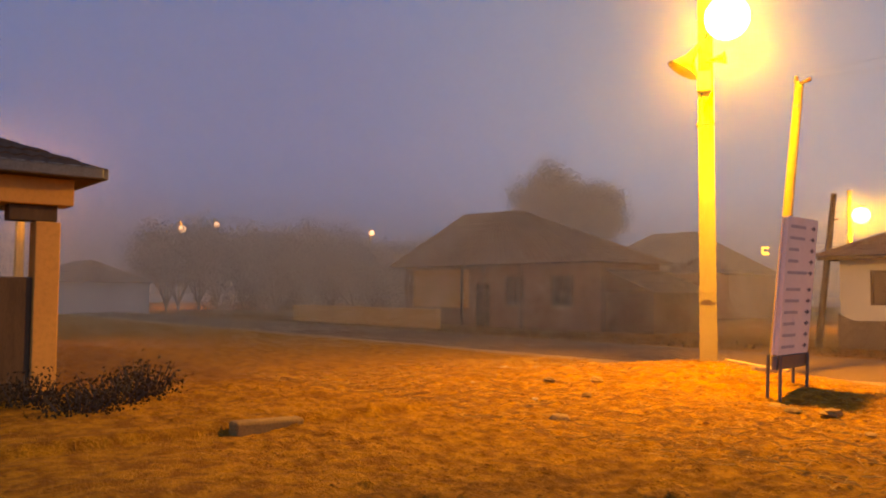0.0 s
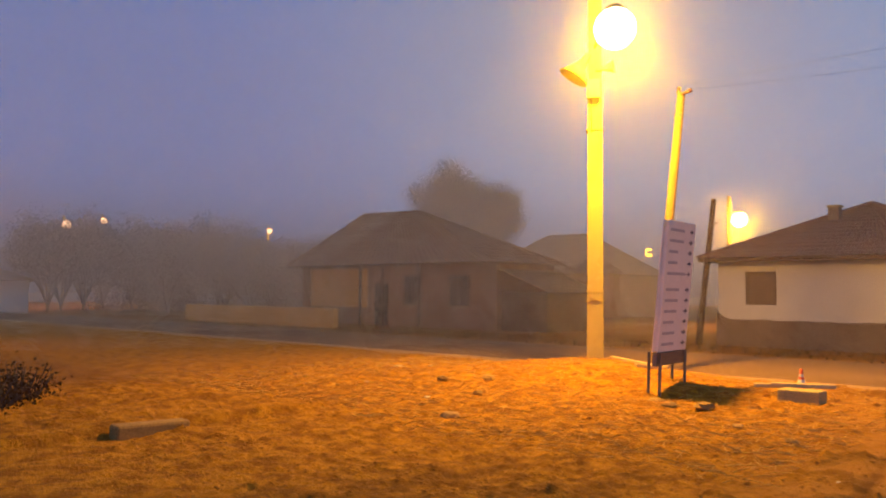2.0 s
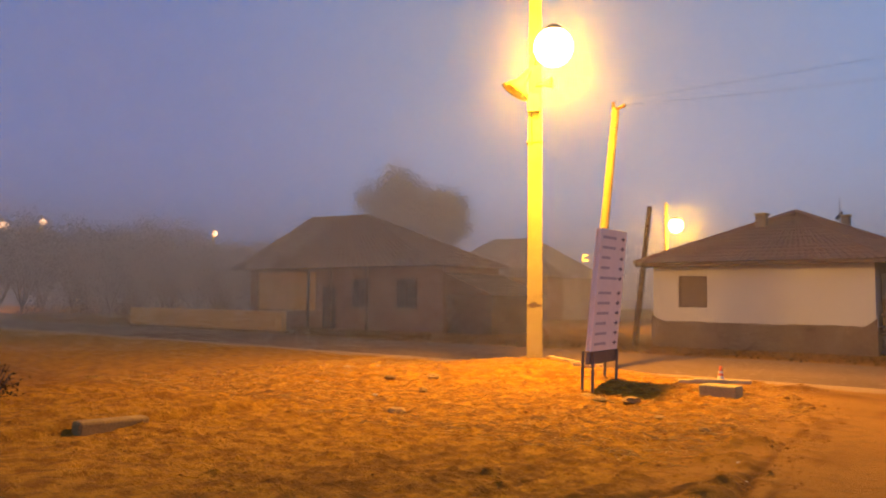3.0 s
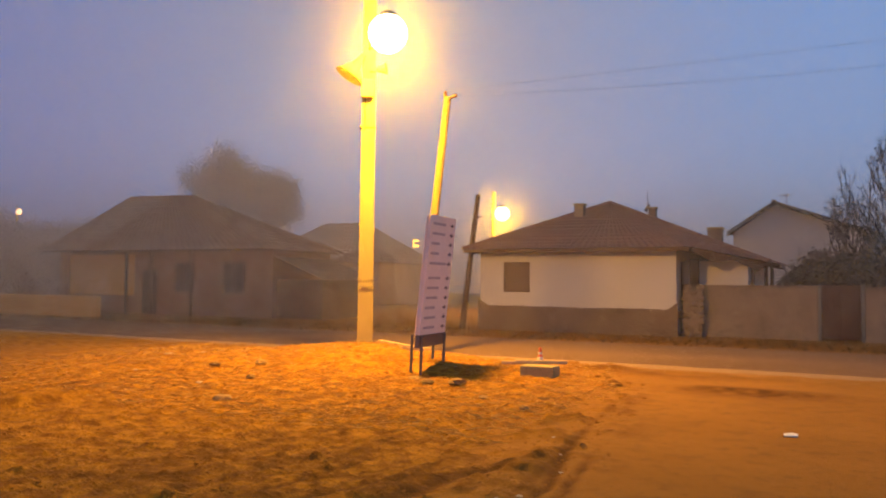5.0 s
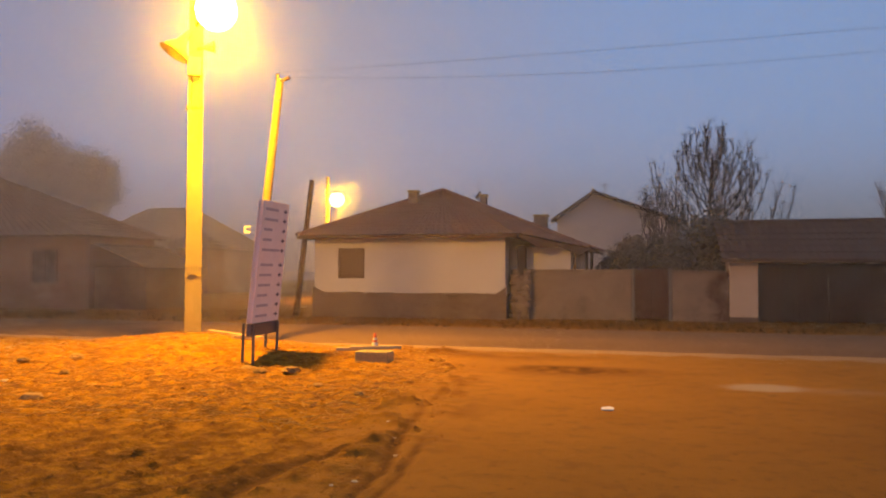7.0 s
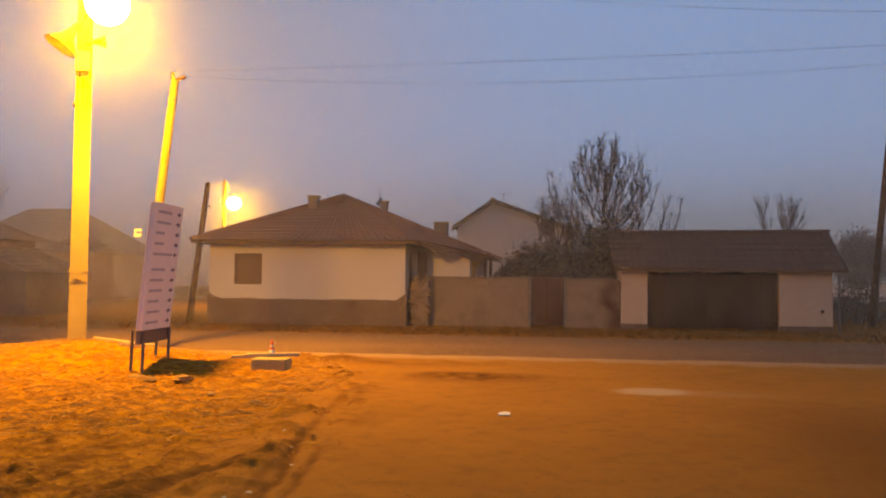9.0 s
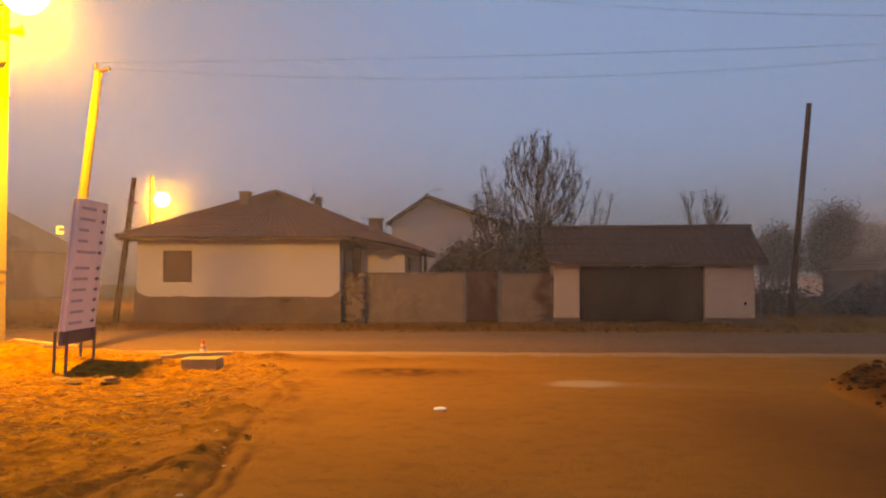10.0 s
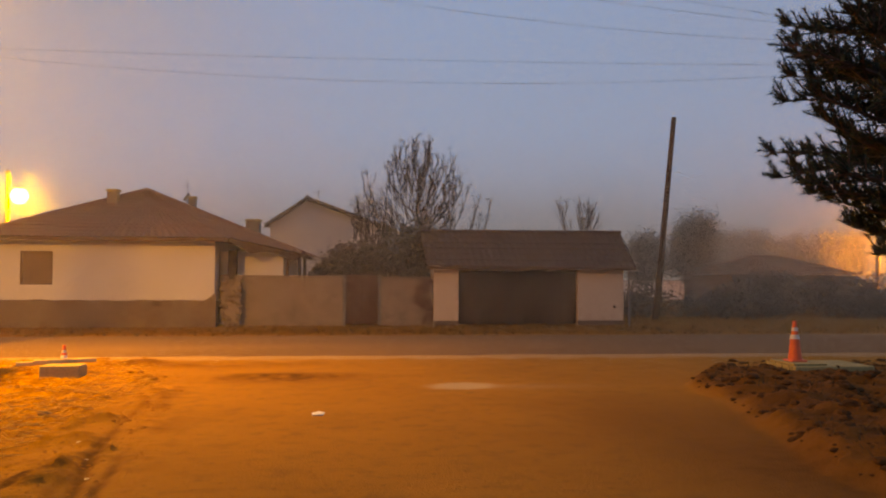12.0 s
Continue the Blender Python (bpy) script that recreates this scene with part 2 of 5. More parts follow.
CERAMIC = surface("brown_glazed_ceramic", (0.12, 0.05, 0.03), (0.09, 0.04, 0.025), None, 8, 40, 0.25, bump=0)
LAMP_GLOW = glowing("sodium_lamp_glass", (1.0, 0.62, 0.22), 28)
LAMP_MID = glowing("amber_sodium_lamp_glass", (1.0, 0.62, 0.16), 14)
LAMP_FAR = glowing("far_sodium_lamp_glass", (1.0, 0.48, 0.2), 4)


# ---- mesh building ----
class Build:
    """Collects the vertices and faces of one mesh."""

    def __init__(self):
        self.v, self.f, self.weld = [], [], False

    def add(self, verts, faces):
        k = len(self.v)
        self.v += [tuple(p) for p in verts]
        self.f += [tuple(i + k for i in q) for q in faces]
        return self

    def box(self, x0, x1, y0, y1, z0, z1, m=None):
        vs = [Vector((x, y, z)) for z in (z0, z1) for y in (y0, y1) for x in (x0, x1)]
        if m:
            vs = [m @ q for q in vs]
        return self.add(vs, [(0, 2, 3, 1), (4, 5, 7, 6), (0, 1, 5, 4), (2, 6, 7, 3), (0, 4, 6, 2), (1, 3, 7, 5)])

    def tube(self, a, b, r0, r1, sides=8, caps=True):
        a, b = Vector(a), Vector(b)
        d = (b - a)
        if d.length < 1e-6:
            return self
        d.normalize()
        u = d.orthogonal().normalized()
        w = d.cross(u)
        ring = [(math.cos(2 * math.pi * i / sides), math.sin(2 * math.pi * i / sides)) for i in range(sides)]
        vs = [a + (u * c + w * s) * r0 for c, s in ring] + [b + (u * c + w * s) * r1 for c, s in ring]
        fs = [(i, (i + 1) % sides, sides + (i + 1) % sides, sides + i) for i in range(sides)]
        if caps:
            fs += [tuple(range(sides))[::-1], tuple(range(sides, 2 * sides))]
        return self.add(vs, fs)

    def lathe(self, profile, at=(0, 0, 0), sides=20):
        k = len(profile)
        vs = [(at[0] + r * math.cos(2 * math.pi * i / sides), at[1] + r * math.sin(2 * math.pi * i / sides), at[2] + z) for i in range(sides) for r, z in profile]
        fs = [(i * k + j, ((i + 1) % sides) * k + j, ((i + 1) % sides) * k + j + 1, i * k + j + 1) for i in range(sides) for j in range(k - 1)]
        return self.add(vs, fs)

    def lump(self, at, size, rnd, flat=0.6):
        """An irregular stone or clod."""
        ring = 7
        vs = [(at[0], at[1], at[2] + size * flat * rnd.uniform(0.8, 1.1))]
        for h, rr in ((0.65, 0.7), (0.1, 1.0), (-0.3, 0.8)):
            a0 = rnd.random()
            for i in range(ring):
                a = 2 * math.pi * (i + a0) / ring
                r = size * rr * rnd.uniform(0.75, 1.15)
                vs.append((at[0] + r * math.cos(a), at[1] + r * math.sin(a), at[2] + h * size * flat * rnd.uniform(0.8, 1.2)))
        fs = [(0, 1 + i, 1 + (i + 1) % ring) for i in range(ring)]
        for k in (1, 1 + ring):
            fs += [(k + i, k + ring + i, k + ring + (i + 1) % ring, k + (i + 1) % ring) for i in range(ring)]
        return self.add(vs, fs)

    def mesh(self, name, inverse=None):
        me = bpy.data.meshes.new(name)
        me.from_pydata([inverse @ Vector(p) for p in self.v] if inverse else self.v, [], self.f)
        me.validate()
        if self.weld:
            bm = bmesh.new()
            bm.from_mesh(me)
            bmesh.ops.remove_doubles(bm, verts=bm.verts, dist=0.0005)
            bm.to_mesh(me)
            bm.free()
        return me


def root_matrix(ob):
    m = ob.matrix_basis.copy()
    while ob.parent:
        ob = ob.parent
        m = ob.matrix_basis @ m
    return m


def thing(name, at, label, category, group="", kind="", turn=0.0):
    ob = new(name)
    ob.empty_display_size = 0.2
    ob.matrix_basis = pose(*at, 0, 0, turn)
    return tagged(ob, label, category, group, kind)


def part(name, build, mat, parent, label="", bevel=0.0, smooth=False, local=False, kind=""):
    """One mesh under a thing or a part; built in the world's metres unless local."""
    me = build.mesh(name, None if local else root_matrix(parent).inverted())
    me.materials.append(mat)
    ob = new(name, me)
    ob.parent = parent
    if smooth:
        me.shade_smooth()
    if bevel:
        md = ob.modifiers.new("edge", "BEVEL")
        md.width, md.segments, md.limit_method = bevel, 2, "ANGLE"
    return tagged(ob, label, kind=kind)


def solo(name, build, mat, label, category, group="", kind="", bevel=0.0, smooth=False, at=(0, 0, 0)):
    """A thing of one mesh."""
    me = build.mesh(name, Matrix.Translation(at).inverted())
    me.materials.append(mat)
    ob = new(name, me)
    ob.location = at
    if smooth:
        me.shade_smooth()
    if bevel:
        md = ob.modifiers.new("edge", "BEVEL")
        md.width, md.segments, md.limit_method = bevel, 2, "ANGLE"
    return tagged(ob, label, category, group, kind)


def pieces(name, mesh, mat, parent, places):
    """Alike pieces, objects of their own on one mesh."""
    if not mesh.materials:
        mesh.materials.append(mat)
    inv = root_matrix(parent).inverted()
    for m in places:
        ob = new(name, mesh)
        ob.parent = parent
        ob.matrix_basis = inv @ m


# ---- ground ----
POLE = Vector((-9.25, 14.77, 0))


def smooth01(x):
    x = min(1.0, max(0.0, x))
    return x * x * (3 - 2 * x)


def bump_at(x, y, cx, cy, sx, sy, turn=0.0):
    c, s = math.cos(turn), math.sin(turn)
    dx, dy = x - cx, y - cy
    u, v = (dx * c + dy * s) / sx, (-dx * s + dy * c) / sy
    return math.exp(-0.5 * (u * u + v * v))


def lot_edge(y):
    """The x at which the loose ground of the lot gives way to the packed track."""
    return -2.35 - 0.10 * max(0.0, y - 6) - 0.012 * max(0.0, y - 9) ** 2 + 0.32 * noise.noise((0, y * 0.8, 3.3)) + 0.14 * noise.noise((0, y * 2.6, 8.3)) + 0.06 * noise.noise((0, y * 7.0, 1.3))


def bank_edge(y):
    return 4.1 + 0.17 * max(0.0, y - 6.5) + 0.45 * max(0.0, y - 11.8) + 0.3 * noise.noise((5.1, y * 0.7, 1.3)) - 0.5 * max(0.0, 3.0 - y)


# wheel tracks over the lot's soft edge: way points, half width, depth
RUTS = [
    (((-4.3, 4.2), (-4.17, 5.0), (-4.04, 6.0), (-3.9, 7.5)), 0.045, 1.0),
    (((-3.1, 4.6), (-3.06, 5.7), (-3.05, 6.3), (-2.83, 6.8), (-2.65, 7.4)), 0.10, 1.2),
    (((-3.8, 4.6), (-3.72, 5.1), (-3.4, 5.9), (-3.1, 7.0)), 0.045, 0.8),
    (((-2.15, 4.8), (-2.17, 5.8), (-2.2, 6.4), (-2.34, 7.2), (-2.56, 8.25), (-2.9, 11.75)), 0.065, 1.0),
    (((-1.98, 4.8), (-2.0, 6.2), (-2.12, 7.2), (-2.3, 8.4)), 0.05, 0.7),
    (((-5.6, 5.0), (-5.39, 5.85), (-5.34, 6.6), (-5.2, 7.4)), 0.24, 0.45),
    (((-4.75, 4.8), (-4.6, 5.65), (-4.5, 6.2)), 0.13, 0.6),
]


def way_off(line, x, y):
    """The distance of a place from a polyline and how far along it lies, 0 to 1."""
    best, at, n = 9.0, 0.0, len(line) - 1
    for i, ((x0, y0), (x1, y1)) in enumerate(zip(line, line[1:])):
        k = min(1.0, max(0.0, ((x - x0) * (x1 - x0) + (y - y0) * (y1 - y0)) / ((x1 - x0) ** 2 + (y1 - y0) ** 2)))
        d = math.hypot(x - x0 - k * (x1 - x0), y - y0 - k * (y1 - y0))
        if d < best:
            best, at = d, (i + k) / n
    return best, at


def soil_at(x, y):
    """Height of the ground and its mask."""
    n1 = noise.noise((x * 0.35, y * 0.35, 0.0))
    n2 = noise.noise((x * 1.7, y * 1.7, 4.0))
    n3 = noise.noise((x * 5.5, y * 5.5, 9.0))
    n4 = noise.noise((x * 11, y * 11, 2.0)) if 3.5 < y < 17.5 and -14 < x < 10 else 0.0
    near_road = smooth01((17.4 - y) / 1.4)
    lot = smooth01((lot_edge(y) - x) / (1.1 + 0.16 * max(0.0, y - 7)) + 0.5 * n2 + 0.3 * n3) * near_road
    bank = smooth01((x - bank_edge(y)) / 0.4) * smooth01((14.2 - y) / 1.0)
    h = 0.012 * n1 + 0.008 * n2
    h += lot * (0.02 + 0.026 * n2 + 0.020 * n3 + 0.024 * n4 + 0.03 * max(0.0, n3) * max(0.0, n4) * 3 + 0.05 * n1)
    h += 0.30 * bump_at(x, y, POLE.x, POLE.y, 1.5, 1.1) + 0.10 * bump_at(x, y, -10.5, 13.5, 3.0, 1.2, 0.4)
    h -= 0.20 * bump_at(x, y, -6.0, 12.75, 0.9, 0.5)
    h += 0.10 * bump_at(x, y, -5.6, 11.9, 1.0, 0.25, 0.2)
    h += bank * (0.19 + 0.12 * n2 + 0.05 * n3 + 0.03 * n4 + 0.1 * n1)
    edge = lot_edge(y) - x
    h += 0.06 * math.exp(-((edge - 0.1) / 0.45) ** 2) * near_road * max(0.0, 0.1 + 1.2 * n2 + 0.9 * n3) * smooth01((15.5 - y) / 2)
    h += 0.10 * smooth01((-9.5 + 0.2 * n1 - x) / 0.18) * smooth01((9.0 - y) / 2)
    # ruts pressed by tyres
    rut, shoulder = 0.0, 0.0
    if 3.5 < y < 13 and -8 < x < 0:
        for line, w, deep in RUTS:
            sway = 0.07 * noise.noise((line[0][0], y * 0.9, 5.0)) + 0.03 * noise.noise((line[0][0], y * 3.4, 6.0))
            d, k = way_off(line, x - sway, y)
            ww = w * (1 + 0.5 * n3 + 0.3 * n2)
            hold = deep * (0.85 + 0.6 * n2 + 0.3 * n3) * (1 - 0.8 * smooth01((k - 0.6) / 0.4))
            rut = max(rut, math.exp(-(d / ww) ** 2) * hold)
            shoulder = max(shoulder, math.exp(-((d - 1.7 * ww) / (0.7 * ww)) ** 2) * hold * w / 0.12)
    h += 0.010 * shoulder
    h += 0.05 * bump_at(x, y, -1.25, 13.8, 0.9, 0.2) + 0.07 * bump_at(x, y, -3.3, 15.6, 1.7, 0.35) * (0.7 + n2)
    h -= 0.032 * rut
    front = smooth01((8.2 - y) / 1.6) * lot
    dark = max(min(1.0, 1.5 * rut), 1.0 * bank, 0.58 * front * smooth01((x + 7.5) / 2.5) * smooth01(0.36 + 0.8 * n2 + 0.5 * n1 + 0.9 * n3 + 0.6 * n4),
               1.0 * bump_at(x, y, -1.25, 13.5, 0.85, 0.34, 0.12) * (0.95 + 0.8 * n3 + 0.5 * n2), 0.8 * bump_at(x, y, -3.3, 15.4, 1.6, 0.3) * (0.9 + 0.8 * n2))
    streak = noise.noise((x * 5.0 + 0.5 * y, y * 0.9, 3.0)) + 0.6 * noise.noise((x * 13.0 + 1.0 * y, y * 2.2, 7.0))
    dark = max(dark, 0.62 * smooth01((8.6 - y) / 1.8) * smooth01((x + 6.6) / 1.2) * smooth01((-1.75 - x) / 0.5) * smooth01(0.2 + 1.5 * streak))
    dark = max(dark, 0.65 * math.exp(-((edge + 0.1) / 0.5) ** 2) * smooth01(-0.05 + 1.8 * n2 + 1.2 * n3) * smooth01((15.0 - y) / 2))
    # the lamp's falloff, painted as darker earth towards the near right
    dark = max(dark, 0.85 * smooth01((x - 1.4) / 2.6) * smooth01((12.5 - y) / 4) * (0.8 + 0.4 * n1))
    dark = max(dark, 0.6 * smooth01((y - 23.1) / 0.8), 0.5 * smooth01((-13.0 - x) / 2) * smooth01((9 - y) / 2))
    pale = 0.85 * smooth01(2.2 * bump_at(x, y, 1.65, 12.3, 0.42, 0.30) - 0.55 + 0.25 * n3) + 0.2 * bump_at(x, y, 2.6, 12.2, 0.7, 0.2) + 0.5 * smooth01((y - 16.1 - 0.25 * n2) / 0.6) * smooth01((17.6 - y) / 0.3)
    return h, (lot, min(1.0, max(0.0, dark)), min(1.0, pale))


def graded(lo, hi, fine_lo, fine_hi, fine, grow=1.25, most=40.0):
    mid_ = list(np.arange(fine_lo, fine_hi, fine))
    right, step = [mid_[-1]], fine
    while right[-1] < hi:
        step = min(most, step * grow)
        right.append(right[-1] + step)
    left, step = [mid_[0]], fine
    while left[-1] > lo:
        step = min(most, step * grow)
        left.append(left[-1] - step)
    return left[:0:-1] + mid_ + right[1:]


def finer(line, lo, hi):
    """Halve the steps of a line of grid places between lo and hi."""
    return sorted({*line, *[(a + b) / 2 for a, b in zip(line, line[1:]) if lo < a < hi]})


gx = finer(graded(-600, 600, -12.5, 8.5, 0.075), -6.5, -1.5)
gy = finer(graded(-300, 700, 4.0, 17.5, 0.075), 4.2, 8.6)
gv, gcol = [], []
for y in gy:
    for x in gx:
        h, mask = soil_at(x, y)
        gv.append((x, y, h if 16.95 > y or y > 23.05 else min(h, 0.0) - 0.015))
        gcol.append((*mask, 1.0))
nx = len(gx)
gf = [(j * nx + i, j * nx + i + 1, (j + 1) * nx + i + 1, (j + 1) * nx + i) for j in range(len(gy) - 1) for i in range(nx - 1)]
gme = bpy.data.meshes.new("ground")
gme.from_pydata(gv, [], gf)
gme.materials.append(EARTH)
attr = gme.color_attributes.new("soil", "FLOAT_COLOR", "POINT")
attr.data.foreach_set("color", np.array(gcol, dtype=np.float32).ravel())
gme.shade_smooth()
ground = tagged(new("ground", gme), "brown packed earth track beside a rough dug-up lot", "ground", kind="structure")


def ground_z(x, y):
    return soil_at(x, y)[0]


# the cross road: a crowned strip with crumbling edges
rv, rf = [], []
rx = list(np.arange(-60, 40, 0.4))
rx = [-300, -200, -140, -100, -75] + rx + [50, 70, 100, 150, 220, 300]
ROWS_ACROSS = 9
for i, x in enumerate(rx):
    near = 17.2 + 0.16 * noise.noise((x * 0.7, 0, 7)) + 0.07 * noise.noise((x * 2.3, 0, 7))
    far = 23.0 + 0.14 * noise.noise((x * 0.6, 5, 7))
    for k in range(ROWS_ACROSS):
        u = k / (ROWS_ACROSS - 1)
        rv.append((x, near + (far - near) * u, (0.03 + 0.06 * 4 * u * (1 - u)) if 0 < k < ROWS_ACROSS - 1 else -0.03))
for i in range(len(rx) - 1):
    for k in range(ROWS_ACROSS - 1):
        a = i * ROWS_ACROSS + k
        rf.append((a, a + ROWS_ACROSS, a + ROWS_ACROSS + 1, a + 1))
road_b = Build().add(rv, rf)
road = solo("road", road_b, ASPHALT, "dusty worn asphalt village road with crumbling edges", "road", kind="structure", smooth=True)


# ---- street lamps, poles, wires ----
def street_pole(at, top, height, r0, r1, mat, label, category="utility pole", sides=10):
    ob = thing("utility_pole", at, label, category, "poles along the street")
    a, b = Vector(at), Vector((top[0], top[1], at[2] + height))
    part("pole_shaft", Build().tube(a - Vector((0, 0, 0.3)), b, r0, r1, sides), mat, ob, smooth=False, bevel=0.01)
    return ob, a, b


def sodium_lamp(ob, at, size, mat):
    """A lamp head: a metal hood over a glowing glass bowl."""
    x, y, z = at
    head = part("lamp_head", Build().lathe([(0.02, 0.13), (0.10, 0.12), (0.17, 0.07), (0.22, 0.0), (0.20, -0.02)], (x, y, z + size * 0.86), 18), GREY_STEEL, ob, "grey metal lamp hood", smooth=True)
    # size takes in the lamp's glare, so the bowl is wider than real glass
    glass = Build().lathe([(0.001, -size)] + [(size * math.sin(a), -size * math.cos(a)) for a in np.linspace(0.25, 2.75, 11)], (x, y, z), 20)
    bowl = part("lamp_bowl", glass, mat, head, "glowing orange sodium lamp bowl", smooth=True)
    bowl.visible_shadow = False
    return bowl


lamp_pole = thing("street_lamp", (POLE.x, POLE.y, ground_z(POLE.x, POLE.y) - 0.02), "tall concrete street lamp post with glowing sodium lamp", "street lamp", "street lamps")
px, py, pz = lamp_pole.location
LEAN = 0.02
shaft = Build()
# H-shaped concrete post, tapering upwards
SECTION = ((-1, -1), (1, -1), (1, -0.55), (0.8, -0.45), (0.8, 0.45), (1, 0.55), (1, 1), (-1, 1), (-1, 0.55), (-0.8, 0.45), (-0.8, -0.45), (-1, -0.55))
TC, TS = math.cos(radians(32)), math.sin(radians(32))
vs = [(px + LEAN * z / 8.9 + w * (u * TC - v * TS), py + w * (u * TS + v * TC), pz + z) for z, w in ((-0.3, 0.172), (8.9, 0.135)) for u, v in SECTION]
shaft.add(vs, [(i, (i + 1) % 12, 12 + (i + 1) % 12, 12 + i) for i in range(12)] + [tuple(range(12, 24)), tuple(range(11, -1, -1))])
part("concrete_post", shaft, CONCRETE, lamp_pole, bevel=0.012)
LAMP1 = Vector((-8.17, 13.76, 6.80))
arm = Build().tube((px + 0.08, py - 0.1, 6.85), (LAMP1.x, LAMP1.y, LAMP1.z + 0.42), 0.035, 0.03, 8)
part("lamp_arm", arm, GREY_STEEL, lamp_pole, smooth=True)
sodium_lamp(lamp_pole, LAMP1, 0.40, LAMP_GLOW)
lamp_light("street_lamp_light", LAMP1 - Vector((0, 0, 0.1)), 3300, 0.35)
lamp_light("street_lamp_beam", LAMP1 - Vector((0, 0, 0.1)), 5000, 0.35, cone=158)
# loudspeakers and the bracket box below the lamp
horn = part("loudspeaker_horn", Build().lathe([(0.04, 0.0), (0.06, 0.12), (0.12, 0.3), (0.25, 0.46), (0.27, 0.46), (0.13, 0.28)], (0, 0, 0), 16), CONCRETE, lamp_pole, "pale public loudspeaker horn", smooth=True, local=True)
horn.matrix_basis = Matrix.Translation((0.0, -0.22, 6.36)) @ pose(0, 0, 0, 160, 26, 0) @ Matrix.Diagonal((1.25, 1.25, 1.3, 1))
horn_b = part("loudspeaker_horn", Build().lathe([(0.04, 0.0), (0.05, 0.15), (0.10, 0.3), (0.14, 0.36), (0.15, 0.36)], (0, 0, 0), 16), CONCRETE, lamp_pole, "pale public loudspeaker horn", smooth=True, local=True)
horn_b.matrix_basis = Matrix.Translation((0.12, -0.12, 6.02)) @ pose(0, 0, 0, 0, 85, 20)
part("cable_drop", Build().tube((px + 0.02, py - 0.16, 5.75), (px + 0.04, py - 0.17, 5.05), 0.018, 0.018, 6), WIRE, lamp_pole)
TURN = pose(px, py, 0, 0, 0, 32)
for z in (1.55, 1.75, 5.1):
    part("steel_band", Build().box(-0.178, 0.178, -0.178, 0.178, z, z + 0.035, TURN), POLE_WOOD if z > 5 else CONCRETE, lamp_pole)
part("junction_box", Build().box(-0.16, 0.12, -0.32, -0.18, 5.75, 6.15, TURN), GREY_STEEL, lamp_pole, "grey cable box", bevel=0.015)
part("number_plate", Build().box(-0.09, 0.06, -0.196, -0.18, 1.6, 1.74, TURN), CONCRETE, lamp_pole)
part("cross_bar", Build().box(px - 0.45, px + 0.55, py - 0.05, py + 0.05, 8.55, 8.65), GREY_STEEL, lamp_pole)

wood_a, wa0, wa1 = street_pole((-8.75, 16.3, 0.0), (-8.19, 16.6), 6.1, 0.12, 0.09, POLE_WOOD, "slim leaning weathered wooden pole beside the road")
part("insulator", Build().lathe([(0.03, 0), (0.06, 0.05), (0.035, 0.1), (0.055, 0.14), (0.0, 0.19)], (wa1.x - 0.06, wa1.y, wa1.z - 0.02), 10), CERAMIC, wood_a, smooth=True)
part("insulator", Build().tube((wa1.x, wa1.y - 0.05, wa1.z - 0.05), (wa1.x + 0.26, wa1.y - 0.05, wa1.z + 0.02), 0.03, 0.05, 8), CERAMIC, wood_a, smooth=True)
part("steel_band", Build().tube((wa1.x - 0.045, wa1.y - 0.03, wa1.z - 0.52), (wa1.x - 0.04, wa1.y - 0.03, wa1.z - 0.47), 0.108, 0.108, 10), GREY_STEEL, wood_a)
part("small_sign", Build().box(-8.86, -8.70, 16.2, 16.23, 2.53, 2.59).box(-8.86, -8.82, 16.2, 16.23, 2.59, 2.66).box(-8.86, -8.70, 16.2, 16.23, 2.66, 2.70), SIGN_WHITE, wood_a, "small white plate on a bracket")

wood_b, wb0, wb1 = street_pole((-12.55, 26.8, 0.0), (-12.02, 27.05), 5.05, 0.12, 0.09, OLD_WOOD, "leaning dark wooden pole by the white house")
part("insulator", Build().tube((wb1.x - 0.2, wb1.y, wb1.z - 0.9), (wb1.x + 0.12, wb1.y, wb1.z - 0.85), 0.03, 0.03, 6), CERAMIC, wood_b)

wood_c, wc0, wc1 = street_pole((12.3, 31.7, 0.0), (13.05, 31.4), 8.4, 0.14, 0.10, OLD_WOOD, "tall dark leaning wooden pole beside the shed")

LAMP2 = Vector((-17.0, 41.7, 5.7))
back_lamp = thing("street_lamp", (-17.6, 41.7, 0), "street lamp glowing orange behind the white house roof", "street lamp", "street lamps")
part("pole_shaft", Build().tube((-17.6, 41.7, -0.3), (-17.55, 41.7, 7.0), 0.16, 0.11, 10), CONCRETE, back_lamp)
part("lamp_arm", Build().tube((-17.55, 41.7, 5.9), (LAMP2.x, LAMP2.y, LAMP2.z + 0.3), 0.03, 0.03, 6), GREY_STEEL, back_lamp)
sodium_lamp(back_lamp, LAMP2, 0.42, LAMP_MID)
lamp_light("street_lamp_light", LAMP2 - Vector((0, 0, 0.1)), 3500, 0.4)


def far_lamp(at, size, watts, label):
    ob = thing("street_lamp", (at[0], at[1], 0), label, "street lamp", "far street lamps")
    part("pole_shaft", Build().tube((at[0] - 0.4, at[1], -0.3), (at[0] - 0.4, at[1], at[2] + 0.9), 0.16, 0.11, 8), CONCRETE, ob)
    part("lamp_arm", Build().tube((at[0] - 0.4, at[1], at[2] + 0.5), (at[0], at[1], at[2] + 0.4), 0.03, 0.03, 6), GREY_STEEL, ob)
    sodium_lamp(ob, at, size, LAMP_FAR)
    lamp_light("street_lamp_light", Vector(at) - Vector((0, 0, 0.1)), watts, 0.4, (1.0, 0.36, 0.012))
    return ob


